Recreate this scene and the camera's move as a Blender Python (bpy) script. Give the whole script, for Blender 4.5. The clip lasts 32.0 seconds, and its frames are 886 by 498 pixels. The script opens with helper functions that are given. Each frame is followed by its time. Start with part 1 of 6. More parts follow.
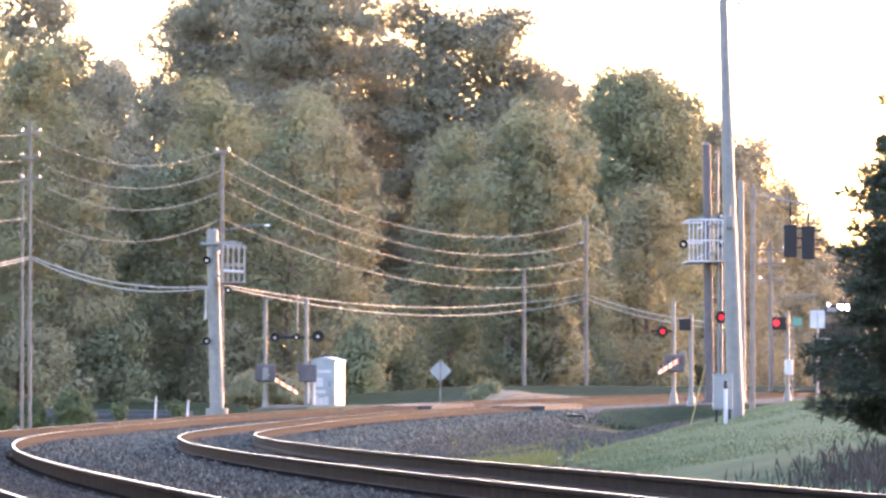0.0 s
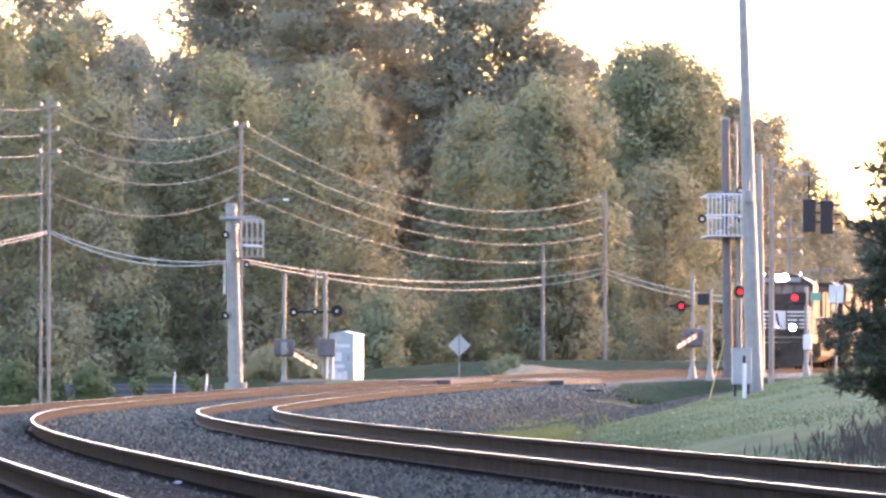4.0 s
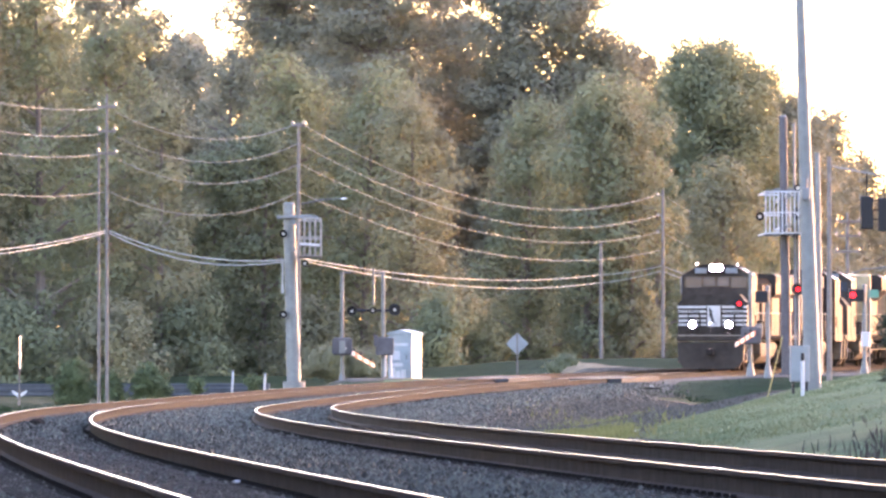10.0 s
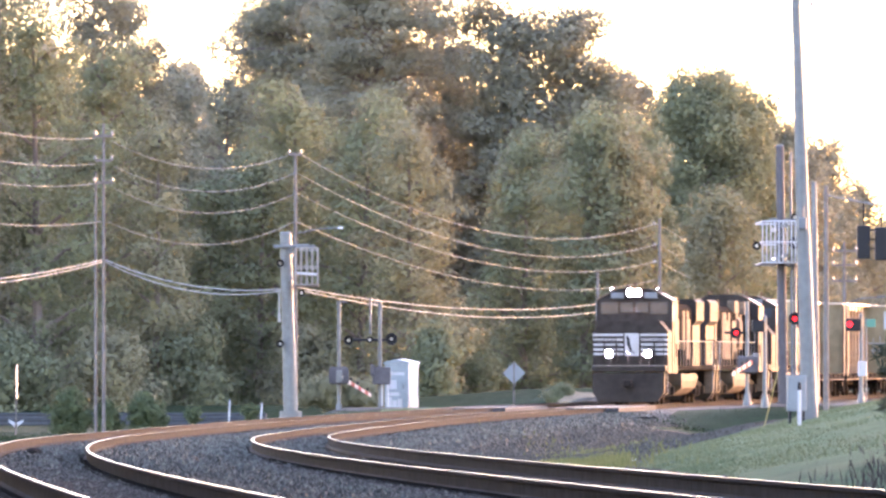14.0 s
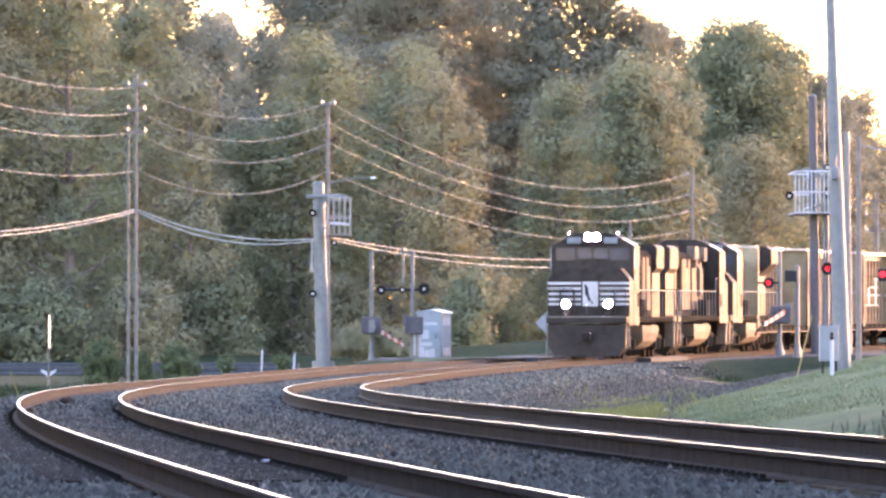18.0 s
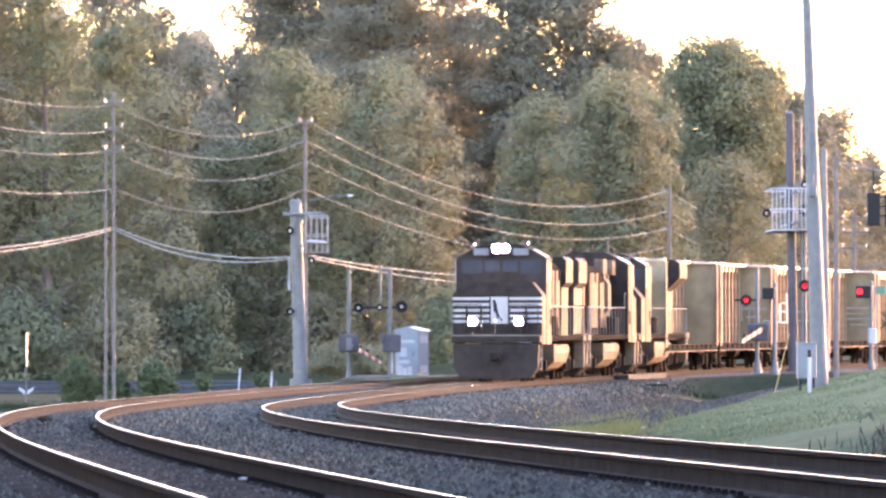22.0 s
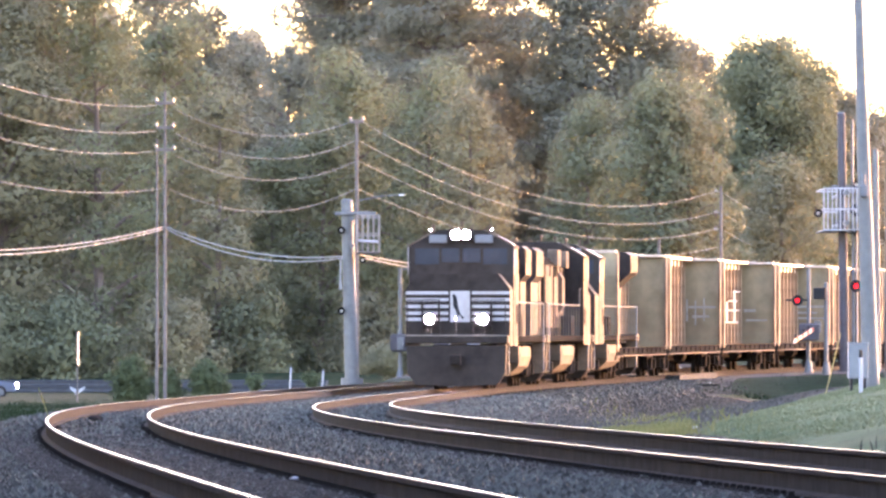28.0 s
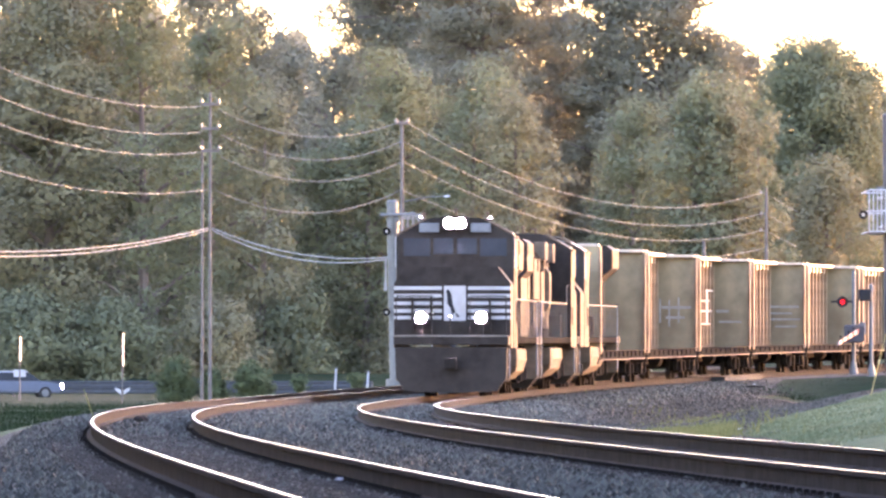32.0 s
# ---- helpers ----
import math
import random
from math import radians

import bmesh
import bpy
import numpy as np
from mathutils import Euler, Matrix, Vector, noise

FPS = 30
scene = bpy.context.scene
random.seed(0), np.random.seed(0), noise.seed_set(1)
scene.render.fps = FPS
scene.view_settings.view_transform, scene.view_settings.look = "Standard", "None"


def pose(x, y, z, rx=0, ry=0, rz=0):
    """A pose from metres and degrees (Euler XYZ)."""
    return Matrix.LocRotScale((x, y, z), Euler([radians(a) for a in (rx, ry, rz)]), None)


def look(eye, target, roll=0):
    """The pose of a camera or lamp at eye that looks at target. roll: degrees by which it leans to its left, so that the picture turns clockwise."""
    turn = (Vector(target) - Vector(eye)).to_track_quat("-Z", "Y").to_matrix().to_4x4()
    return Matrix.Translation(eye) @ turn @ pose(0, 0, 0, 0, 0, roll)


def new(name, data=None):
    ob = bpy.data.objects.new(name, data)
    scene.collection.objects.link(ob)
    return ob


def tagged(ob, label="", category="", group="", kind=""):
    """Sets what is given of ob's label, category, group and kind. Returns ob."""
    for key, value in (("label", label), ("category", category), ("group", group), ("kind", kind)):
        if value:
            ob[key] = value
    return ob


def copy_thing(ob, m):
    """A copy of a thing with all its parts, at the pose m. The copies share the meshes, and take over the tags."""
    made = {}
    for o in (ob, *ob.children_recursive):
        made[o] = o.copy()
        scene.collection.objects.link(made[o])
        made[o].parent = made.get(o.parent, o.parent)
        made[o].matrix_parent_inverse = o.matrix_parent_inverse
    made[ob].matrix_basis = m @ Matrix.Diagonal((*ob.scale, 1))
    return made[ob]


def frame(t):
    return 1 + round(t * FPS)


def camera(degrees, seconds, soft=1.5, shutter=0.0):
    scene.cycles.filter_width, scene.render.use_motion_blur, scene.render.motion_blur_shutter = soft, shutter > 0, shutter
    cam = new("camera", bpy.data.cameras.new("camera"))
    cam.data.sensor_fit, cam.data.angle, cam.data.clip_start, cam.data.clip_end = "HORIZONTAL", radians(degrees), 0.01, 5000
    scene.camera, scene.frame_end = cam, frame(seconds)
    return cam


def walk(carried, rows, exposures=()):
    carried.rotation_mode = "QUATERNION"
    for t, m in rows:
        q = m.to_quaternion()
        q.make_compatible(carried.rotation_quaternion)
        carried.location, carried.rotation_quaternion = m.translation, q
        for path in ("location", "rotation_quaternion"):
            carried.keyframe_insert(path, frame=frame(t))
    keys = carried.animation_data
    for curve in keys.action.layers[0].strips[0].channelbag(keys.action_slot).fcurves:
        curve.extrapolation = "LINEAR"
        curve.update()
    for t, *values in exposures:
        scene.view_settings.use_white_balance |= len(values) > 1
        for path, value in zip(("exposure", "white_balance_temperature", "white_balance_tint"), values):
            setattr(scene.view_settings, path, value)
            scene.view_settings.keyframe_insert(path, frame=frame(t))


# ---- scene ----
cam = camera(5.441, 32.0, soft=2.65)
EYE = (0.0, 0.0, 0.75)

# seconds, tilt, heading and lean in degrees: a hand-held telephoto shot
AIM = [
    (0, 90.9166, -1.1041, 0.11),
    (0.5, 90.8369, -1.1980, 0.25),
    (1, 90.8071, -1.1508, 0.26),
    (1.5, 90.7572, -1.0631, 0.27),
    (2, 90.8247, -1.0639, 0.11),
    (2.5, 90.8146, -0.9884, 0.16),
    (4.5, 90.7532, -0.9902, 0.07),
    (5, 90.7554, -1.0122, -0.04),
    (5.5, 90.7330, -0.9706, -0.11),
    (6, 90.7715, -0.8943, -0.13),
    (6.5, 90.7493, -0.9268, -0.11),
    (7, 90.8208, -0.8960, -0.07),
    (7.5, 90.7246, -0.8384, 0.09),
    (8, 90.6827, -0.8706, 0.16),
    (8.5, 90.7184, -0.7498, 0.02),
    (9, 90.7351, -0.7380, -0.01),
    (9.5, 90.7079, -0.6865, 0.03),
    (10, 90.7497, -0.6340, -0.04),
    (10.5, 90.8196, -0.6835, -0.10),
    (11, 90.8617, -0.7299, 0.05),
    (11.5, 90.7925, -0.6922, 0.12),
    (12, 90.8345, -0.6309, 0.12),
    (12.5, 90.9201, -0.5314, 0.13),
    (13, 90.8717, -0.6781, 0.16),
    (13.5, 90.8991, -0.6631, 0.01),
    (15.5, 90.9587, -0.6472, -0.06),
    (16, 90.9278, -0.6491, 0.04),
    (16.5, 90.7984, -0.7325, 0.03),
    (17, 90.7578, -0.7201, 0.14),
    (17.5, 90.7230, -0.5798, 0.10),
    (18, 90.6222, -0.4535, -0.01),
    (18.5, 90.6072, -0.4368, 0.01),
    (19, 90.7088, -0.4535, 0.10),
    (19.5, 90.7337, -0.5054, 0.19),
    (20, 90.6723, -0.6873, 0.03),
    (20.5, 90.6537, -0.5693, 0.07),
    (21, 90.5517, -0.3901, -0.01),
    (21.5, 90.6228, -0.4945, -0.09),
    (22, 90.7307, -0.5926, -0.08),
    (22.5, 90.7893, -0.6311, -0.17),
    (23, 90.7100, -0.5972, -0.26),
    (23.5, 90.5573, -0.6630, -0.16),
    (24, 90.6873, -0.5797, -0.11),
    (24.5, 90.7723, -0.5604, -0.10),
    (25, 90.8121, -0.5218, -0.11),
    (25.5, 90.6853, -0.5257, -0.11),
    (27.5, 90.7701, -0.3737, -0.02),
    (28, 90.7289, -0.2772, -0.01),
    (28.5, 90.7391, -0.2731, -0.08),
    (29, 90.7978, -0.1927, -0.17),
    (29.5, 90.7606, -0.3031, -0.11),
    (30, 90.8026, -0.3811, -0.18),
    (30.5, 90.7368, -0.4206, -0.23),
    (31, 90.6969, -0.3069, -0.13),
    (31.5, 90.7407, -0.0369, -0.16),
    (32, 90.7361, 0.0000, 0.04),
]
walk(cam, [(t, Matrix.Translation(EYE) @ pose(0, 0, 0, 0, 0, head) @ pose(0, 0, 0, tilt) @ pose(0, 0, 0, 0, 0, lean))
           for t, tilt, head, lean in AIM],
     exposures=[(0.0, 4.42, 5750, 43), (32.0, 4.48, 5750, 45)])

# ---- light ----
SUN_AZ, SUN_EL = 40.0, 5.0     # degrees: to the right of the line of view, above the horizon
world = bpy.data.worlds.new("sky")
scene.world = world
world.use_nodes = True
wn = world.node_tree
sky = wn.nodes.new("ShaderNodeTexSky")
sky.sky_type, sky.sun_disc = 'NISHITA', False
sky.sun_elevation, sky.sun_rotation = radians(SUN_EL), radians(SUN_AZ)
sky.dust_density, sky.ozone_density, sky.air_density = 1.2, 1.0, 1.0
bgn = wn.nodes["Background"]
wn.links.new(sky.outputs[0], bgn.inputs[0])
bgn.inputs[1].default_value = 0.15
sun = new("sun", bpy.data.lights.new("sun", 'SUN'))
sun.data.energy, sun.data.angle, sun.data.color = 0.3, radians(0.8), (1.0, 0.54, 0.27)
sd = Vector((math.sin(radians(SUN_AZ)) * math.cos(radians(SUN_EL)), math.cos(radians(SUN_AZ)) * math.cos(radians(SUN_EL)),
             math.sin(radians(SUN_EL))))
sun.matrix_world = look(sd * 50, (0, 0, 0))


# ---- materials ----
def mat(name, base, rough=0.7, metal=0.0, scale=3.0, vary=0.25, stain=None, stain_amt=0.0, bump=0.0, bscale=30.0, spec=0.5, rand=0.0):
    m = bpy.data.materials.new(name)
    m.use_nodes = True
    nt = m.node_tree
    N, L = nt.nodes, nt.links
    b = N["Principled BSDF"]
    b.inputs["Roughness"].default_value, b.inputs["Metallic"].default_value = rough, metal
    b.inputs["Specular IOR Level"].default_value = spec
    tc = N.new("ShaderNodeTexCoord")
    n1 = N.new("ShaderNodeTexNoise")
    n1.inputs["Scale"].default_value, n1.inputs["Detail"].default_value = scale, 8
    n1.inputs["Roughness"].default_value = 0.65
    L.new(tc.outputs["Object"], n1.inputs["Vector"])
    ramp = N.new("ShaderNodeMapRange")
    ramp.inputs["From Min"].default_value, ramp.inputs["From Max"].default_value = 0.3, 0.7
    ramp.inputs["To Min"].default_value, ramp.inputs["To Max"].default_value = 1 - vary, 1 + vary
    L.new(n1.outputs["Fac"], ramp.inputs["Value"])
    mul = N.new("ShaderNodeMix")
    mul.data_type, mul.blend_type = 'RGBA', 'MULTIPLY'
    mul.inputs["Factor"].default_value = 1.0
    mul.inputs["A"].default_value = (*base, 1)
    L.new(ramp.outputs[0], mul.inputs["B"])
    out = mul.outputs["Result"]
    if stain:
        n2 = N.new("ShaderNodeTexNoise")
        n2.inputs["Scale"].default_value, n2.inputs["Detail"].default_value = scale * 0.27, 6
        L.new(tc.outputs["Object"], n2.inputs["Vector"])
        r2 = N.new("ShaderNodeMapRange")
        r2.inputs["From Min"].default_value, r2.inputs["From Max"].default_value = 0.48, 0.66
        r2.inputs["To Max"].default_value = stain_amt
        L.new(n2.outputs["Fac"], r2.inputs["Value"])
        mx = N.new("ShaderNodeMix")
        mx.data_type = 'RGBA'
        L.new(r2.outputs[0], mx.inputs["Factor"])
        L.new(out, mx.inputs["A"])
        mx.inputs["B"].default_value = (*stain, 1)
        out = mx.outputs["Result"]
    if rand:
        oi = N.new("ShaderNodeObjectInfo")
        rr = N.new("ShaderNodeMapRange")
        rr.inputs["To Min"].default_value, rr.inputs["To Max"].default_value = 1 - rand, 1 + rand
        L.new(oi.outputs["Random"], rr.inputs["Value"])
        m3 = N.new("ShaderNodeMix")
        m3.data_type, m3.blend_type = 'RGBA', 'MULTIPLY'
        m3.inputs["Factor"].default_value = 1.0
        L.new(out, m3.inputs["A"])
        L.new(rr.outputs[0], m3.inputs["B"])
        out = m3.outputs["Result"]
    L.new(out, b.inputs["Base Color"])
    if bump:
        n3 = N.new("ShaderNodeTexNoise")
        n3.inputs["Scale"].default_value, n3.inputs["Detail"].default_value = bscale, 6
        L.new(tc.outputs["Object"], n3.inputs["Vector"])
        bp = N.new("ShaderNodeBump")
        bp.inputs["Strength"].default_value, bp.inputs["Distance"].default_value = 0.8, bump
        L.new(n3.outputs["Fac"], bp.inputs["Height"])
        L.new(bp.outputs[0], b.inputs["Normal"])
    return m


def glow(name, col, power):
    m = bpy.data.materials.new(name)
    m.use_nodes = True
    b = m.node_tree.nodes["Principled BSDF"]
    b.inputs["Base Color"].default_value = (*col, 1)
    b.inputs["Emission Color"].default_value = (*col, 1)
    b.inputs["Emission Strength"].default_value = power
    return m


def leafy(name, base, warm, mix=0.35):
    """Leaves: colour varies leaf by leaf, and light passes through."""
    m = bpy.data.materials.new(name)
    m.use_nodes = True
    nt = m.node_tree
    N, L = nt.nodes, nt.links
    b = N["Principled BSDF"]
    b.inputs["Roughness"].default_value, b.inputs["Specular IOR Level"].default_value = 0.75, 0.12
    g = N.new("ShaderNodeNewGeometry")
    tc = N.new("ShaderNodeTexCoord")
    n1 = N.new("ShaderNodeTexNoise")
    n1.inputs["Scale"].default_value, n1.inputs["Detail"].default_value = 0.25, 3
    L.new(tc.outputs["Object"], n1.inputs["Vector"])
    add = N.new("ShaderNodeMath")
    add.operation = 'MULTIPLY_ADD'
    add.inputs[1].default_value = 0.16
    L.new(g.outputs["Random Per Island"], add.inputs[0])
    L.new(n1.outputs["Fac"], add.inputs[2])
    r = N.new("ShaderNodeMapRange")
    r.inputs["From Min"].default_value, r.inputs["From Max"].default_value = 0.38, 0.78
    L.new(add.outputs[0], r.inputs["Value"])
    mx = N.new("ShaderNodeMix")
    mx.data_type = 'RGBA'
    L.new(r.outputs[0], mx.inputs["Factor"])
    mx.inputs["A"].default_value, mx.inputs["B"].default_value = (*base, 1), (*warm, 1)
    L.new(mx.outputs["Result"], b.inputs["Base Color"])
    tr = N.new("ShaderNodeBsdfTranslucent")
    L.new(mx.outputs["Result"], tr.inputs["Color"])
    ms = N.new("ShaderNodeMixShader")
    ms.inputs[0].default_value = mix
    L.new(b.outputs[0], ms.inputs[1])
    L.new(tr.outputs[0], ms.inputs[2])
    L.new(ms.outputs[0], N["Material Output"].inputs["Surface"])
    return m


def stones(name, ca, cb, size):
    """Crushed stone: cells of differing grey with relief."""
    m = bpy.data.materials.new(name)
    m.use_nodes = True
    nt = m.node_tree
    N, L = nt.nodes, nt.links
    b = N["Principled BSDF"]
    b.inputs["Roughness"].default_value, b.inputs["Specular IOR Level"].default_value = 0.9, 0.08
    tc = N.new("ShaderNodeTexCoord")
    vo = N.new("ShaderNodeTexVoronoi")
    vo.inputs["Scale"].default_value = 1 / size
    L.new(tc.outputs["Object"], vo.inputs["Vector"])
    n1 = N.new("ShaderNodeTexNoise")
    n1.inputs["Scale"].default_value, n1.inputs["Detail"].default_value = 0.6, 5
    L.new(tc.outputs["Object"], n1.inputs["Vector"])
    sep = N.new("ShaderNodeSeparateColor")
    L.new(vo.outputs["Color"], sep.inputs[0])
    ad = N.new("ShaderNodeMath")
    ad.operation = 'MULTIPLY_ADD'
    ad.inputs[1].default_value, = 0.6,
    L.new(sep.outputs[0], ad.inputs[0])
    L.new(n1.outputs["Fac"], ad.inputs[2])
    r = N.new("ShaderNodeMapRange")
    r.inputs["From Min"].default_value, r.inputs["From Max"].default_value = 0.35, 1.1
    L.new(ad.outputs[0], r.inputs["Value"])
    mx = N.new("ShaderNodeMix")
    mx.data_type = 'RGBA'
    L.new(r.outputs[0], mx.inputs["Factor"])
    mx.inputs["A"].default_value, mx.inputs["B"].default_value = (*ca, 1), (*cb, 1)
    L.new(mx.outputs["Result"], b.inputs["Base Color"])
    bp = N.new("ShaderNodeBump")
    bp.inputs["Strength"].default_value, bp.inputs["Distance"].default_value = 1.0, size * 0.6
    bp.invert = True
    L.new(vo.outputs["Distance"], bp.inputs["Height"])
    L.new(bp.outputs[0], b.inputs["Normal"])
    return m


def stone_mat(name, ca, cb):
    """Loose stones: each one its own grey."""
    m = bpy.data.materials.new(name)
    m.use_nodes = True
    N, L = m.node_tree.nodes, m.node_tree.links
    b = N["Principled BSDF"]
    b.inputs["Roughness"].default_value, b.inputs["Specular IOR Level"].default_value = 0.9, 0.2
    g = N.new("ShaderNodeNewGeometry")
    mx = N.new("ShaderNodeMix")
    mx.data_type = 'RGBA'
    L.new(g.outputs["Random Per Island"], mx.inputs["Factor"])
    mx.inputs["A"].default_value, mx.inputs["B"].default_value = (*ca, 1), (*cb, 1)
    L.new(mx.outputs["Result"], b.inputs["Base Color"])
    return m


M = {}
M["rail_side"] = mat("rusty_rail", (0.038, 0.032, 0.0275), 0.9, 0, 6, 0.3, (0.056, 0.045, 0.036), 0.5, spec=0.004)
M["rail_top"] = mat("polished_rail", (0.2, 0.19, 0.175), 0.2, 1.0, 4, 0.2)
M["ballast"] = stones("ballast", (0.0128, 0.013, 0.0108), (0.049, 0.05, 0.0395), 0.09)
M["stone"] = stone_mat("ballast_stone", (0.0195, 0.02, 0.016), (0.076, 0.0785, 0.0625))
M["ditch_stone"] = stone_mat("weathered_ditch_stone", (0.021, 0.0195, 0.0145), (0.054, 0.051, 0.039))
M["tie"] = mat("creosoted_wood", (0.013, 0.011, 0.0095), 0.95, 0, 9, 0.35, (0.026, 0.022, 0.018), 0.5, 0.02, 40, spec=0.05)
M["grass"] = mat("mown_grass", (0.047, 0.07, 0.031), 0.95, 0, 0.6, 0.3, (0.074, 0.083, 0.042), 0.6, 0.06, 14, spec=0.03)
M["dry"] = stones("weedy_gravel", (0.012, 0.0118, 0.009), (0.03, 0.0295, 0.0225), 0.09)
M["asphalt"] = mat("asphalt", (0.03, 0.03, 0.03), 0.9, 0, 2, 0.2, (0.045, 0.045, 0.043), 0.4, 0.01, 60, spec=0.08)
M["steel"] = mat("galvanised_steel", (0.1, 0.104, 0.1), 0.6, 0.2, 5, 0.18, (0.075, 0.077, 0.074), 0.4)
M["grey_paint"] = mat("grey_paint", (0.085, 0.093, 0.1), 0.55, 0.1, 4, 0.15, (0.07, 0.068, 0.066), 0.4)
M["white_paint"] = mat("white_paint", (0.29, 0.3, 0.31), 0.5, 0, 5, 0.1, (0.18, 0.17, 0.15), 0.5, spec=0.3)
M["red_paint"] = mat("red_paint", (0.2, 0.05, 0.035), 0.7, 0, 5, 0.15, spec=0.05)
M["black_part"] = mat("black_part", (0.008, 0.008, 0.009), 0.6, 0, 8, 0.2, spec=0.2)
M["wood_pole"] = mat("weathered_pole", (0.095, 0.08, 0.068), 0.85, 0, 5, 0.3, (0.15, 0.135, 0.12), 0.5)
M["wire"] = mat("cable_sheath", (0.23, 0.228, 0.21), 0.75, 0, 5, 0.1, spec=0.1)
M["wire_dull"] = mat("weathered_wire", (0.155, 0.158, 0.15), 0.75, 0, 5, 0.1, spec=0.1)
M["porcelain"] = mat("porcelain", (0.13, 0.13, 0.125), 0.35, 0, 5, 0.1)
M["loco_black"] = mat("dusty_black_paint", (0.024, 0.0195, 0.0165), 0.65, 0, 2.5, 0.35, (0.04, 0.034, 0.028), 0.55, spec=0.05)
M["loco_dust"] = mat("dust_covered_steel", (0.12, 0.088, 0.06), 0.75, 0, 3, 0.35, (0.05, 0.038, 0.028), 0.5, spec=0.04)
M["under"] = mat("oily_underframe", (0.017, 0.0145, 0.0125), 0.9, 0, 5, 0.35, (0.036, 0.029, 0.023), 0.45, spec=0.005)
M["loco_white"] = mat("white_stripe_paint", (0.3, 0.29, 0.28), 0.5, 0, 4, 0.1, (0.2, 0.18, 0.16), 0.5, spec=0.2)
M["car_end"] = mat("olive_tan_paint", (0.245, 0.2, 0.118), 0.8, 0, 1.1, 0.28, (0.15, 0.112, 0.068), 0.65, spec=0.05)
# weathered car paint with the sun's warm tan on the posts mixed in
M["car_side"] = mat("weathered_sun_tan_paint", (0.24, 0.165, 0.1), 0.75, 0, 1.5, 0.32, (0.09, 0.06, 0.042), 0.75, spec=0.05)
# pale tops: sunlight from above is put into this colour
M["car_top"] = mat("sun_paled_steel", (0.4, 0.32, 0.23), 0.5, 0.1, 2, 0.2)
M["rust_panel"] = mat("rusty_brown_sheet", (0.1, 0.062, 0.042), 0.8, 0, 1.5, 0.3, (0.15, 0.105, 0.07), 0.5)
M["glass"] = mat("window_glass", (0.028, 0.034, 0.042), 0.08, 0, 3, 0.1, spec=0.45)
M["head"] = glow("headlight_glass", (1.0, 0.93, 0.8), 200)
M["ditch"] = glow("ditch_light_glass", (1.0, 0.93, 0.8), 200)
M["car_lamp"] = glow("car_headlamp_glass", (1.0, 0.93, 0.85), 12)
M["red_lamp"] = glow("lit_red_lens", (1.0, 0.006, 0.003), 0.15)
M["lens"] = mat("dark_lens", (0.08, 0.02, 0.02), 0.1, 0, 5, 0.1)
M["bark"] = mat("bark", (0.10, 0.08, 0.065), 0.9, 0, 3, 0.3, bump=0.03, bscale=8)
M["leaf_green"] = leafy("oak_leaves", (0.104, 0.116, 0.07), (0.158, 0.163, 0.084), 0.34)
M["leaf_warm"] = leafy("autumn_leaves", (0.122, 0.119, 0.074), (0.184, 0.17, 0.09), 0.34)
# needle colour raised above the front leaves to mix distant haze in
M["leaf_dark"] = leafy("hazed_pine_needles", (0.136, 0.133, 0.093), (0.186, 0.174, 0.112), 0.36)
M["far"] = leafy("far_wood", (0.075, 0.08, 0.065), (0.11, 0.11, 0.085))
M["tan_grass"] = mat("dry_tan_grass", (0.13, 0.098, 0.058), 0.95, 0, 1.3, 0.3, (0.07, 0.062, 0.034), 0.5, 0.05, 14, spec=0.05)
M["near_pine"] = leafy("dark_pine_needles", (0.03, 0.042, 0.028), (0.075, 0.085, 0.05), 0.2)
M["loco_matte"] = mat("sooty_black_paint", (0.011, 0.0095, 0.009), 0.92, 0, 2.5, 0.35, (0.024, 0.02, 0.016), 0.5, spec=0.004)
M["guard"] = mat("weathered_guard_rail", (0.045, 0.049, 0.053), 0.8, 0, 3, 0.2, spec=0.1)
# dusty black paint with the tan of low sun put into the colour
M["sunlit_tan"] = mat("sun_tinted_dusty_paint", (0.15, 0.104, 0.068), 0.75, 0, 2.5, 0.3, (0.07, 0.05, 0.036), 0.5, spec=0.04)
M["green_sign"] = mat("green_sign", (0.025, 0.13, 0.09), 0.4, 0, 3, 0.05)


# ---- mesh helpers ----
def part(name, bm, material, parent=None, label=""):
    me = bpy.data.meshes.new(name)
    bm.to_mesh(me)
    bm.free()
    for mt in (material if isinstance(material, (list, tuple)) else [material]):
        me.materials.append(mt)
    ob = new(name, me)
    if parent:
        ob.parent = parent
    if label:
        ob["label"] = label
    return ob


def shared(name, me, parent, m):
    ob = new(name, me)
    ob.parent = parent
    ob.matrix_basis = m
    return ob


def box(bm, x0, x1, y0, y1, z0, z1, bevel=0.0, m=None, mi=0):
    r = bmesh.ops.create_cube(bm, size=1)
    vs = r["verts"]
    bmesh.ops.scale(bm, verts=vs, vec=(x1 - x0, y1 - y0, z1 - z0))
    bmesh.ops.translate(bm, verts=vs, vec=((x0 + x1) / 2, (y0 + y1) / 2, (z0 + z1) / 2))
    fs = list({f for v in vs for f in v.link_faces})
    for f in fs:
        f.material_index = mi
    if bevel:
        es = list({e for v in vs for e in v.link_edges})
        r = bmesh.ops.bevel(bm, geom=es, offset=bevel, segments=2, affect='EDGES', profile=0.6)
        vs = list({v for f in r["faces"] for v in f.verts} | {v for v in vs if v.is_valid})
    if m is not None:
        bmesh.ops.transform(bm, matrix=m, verts=[v for v in vs if v.is_valid])
    return bm


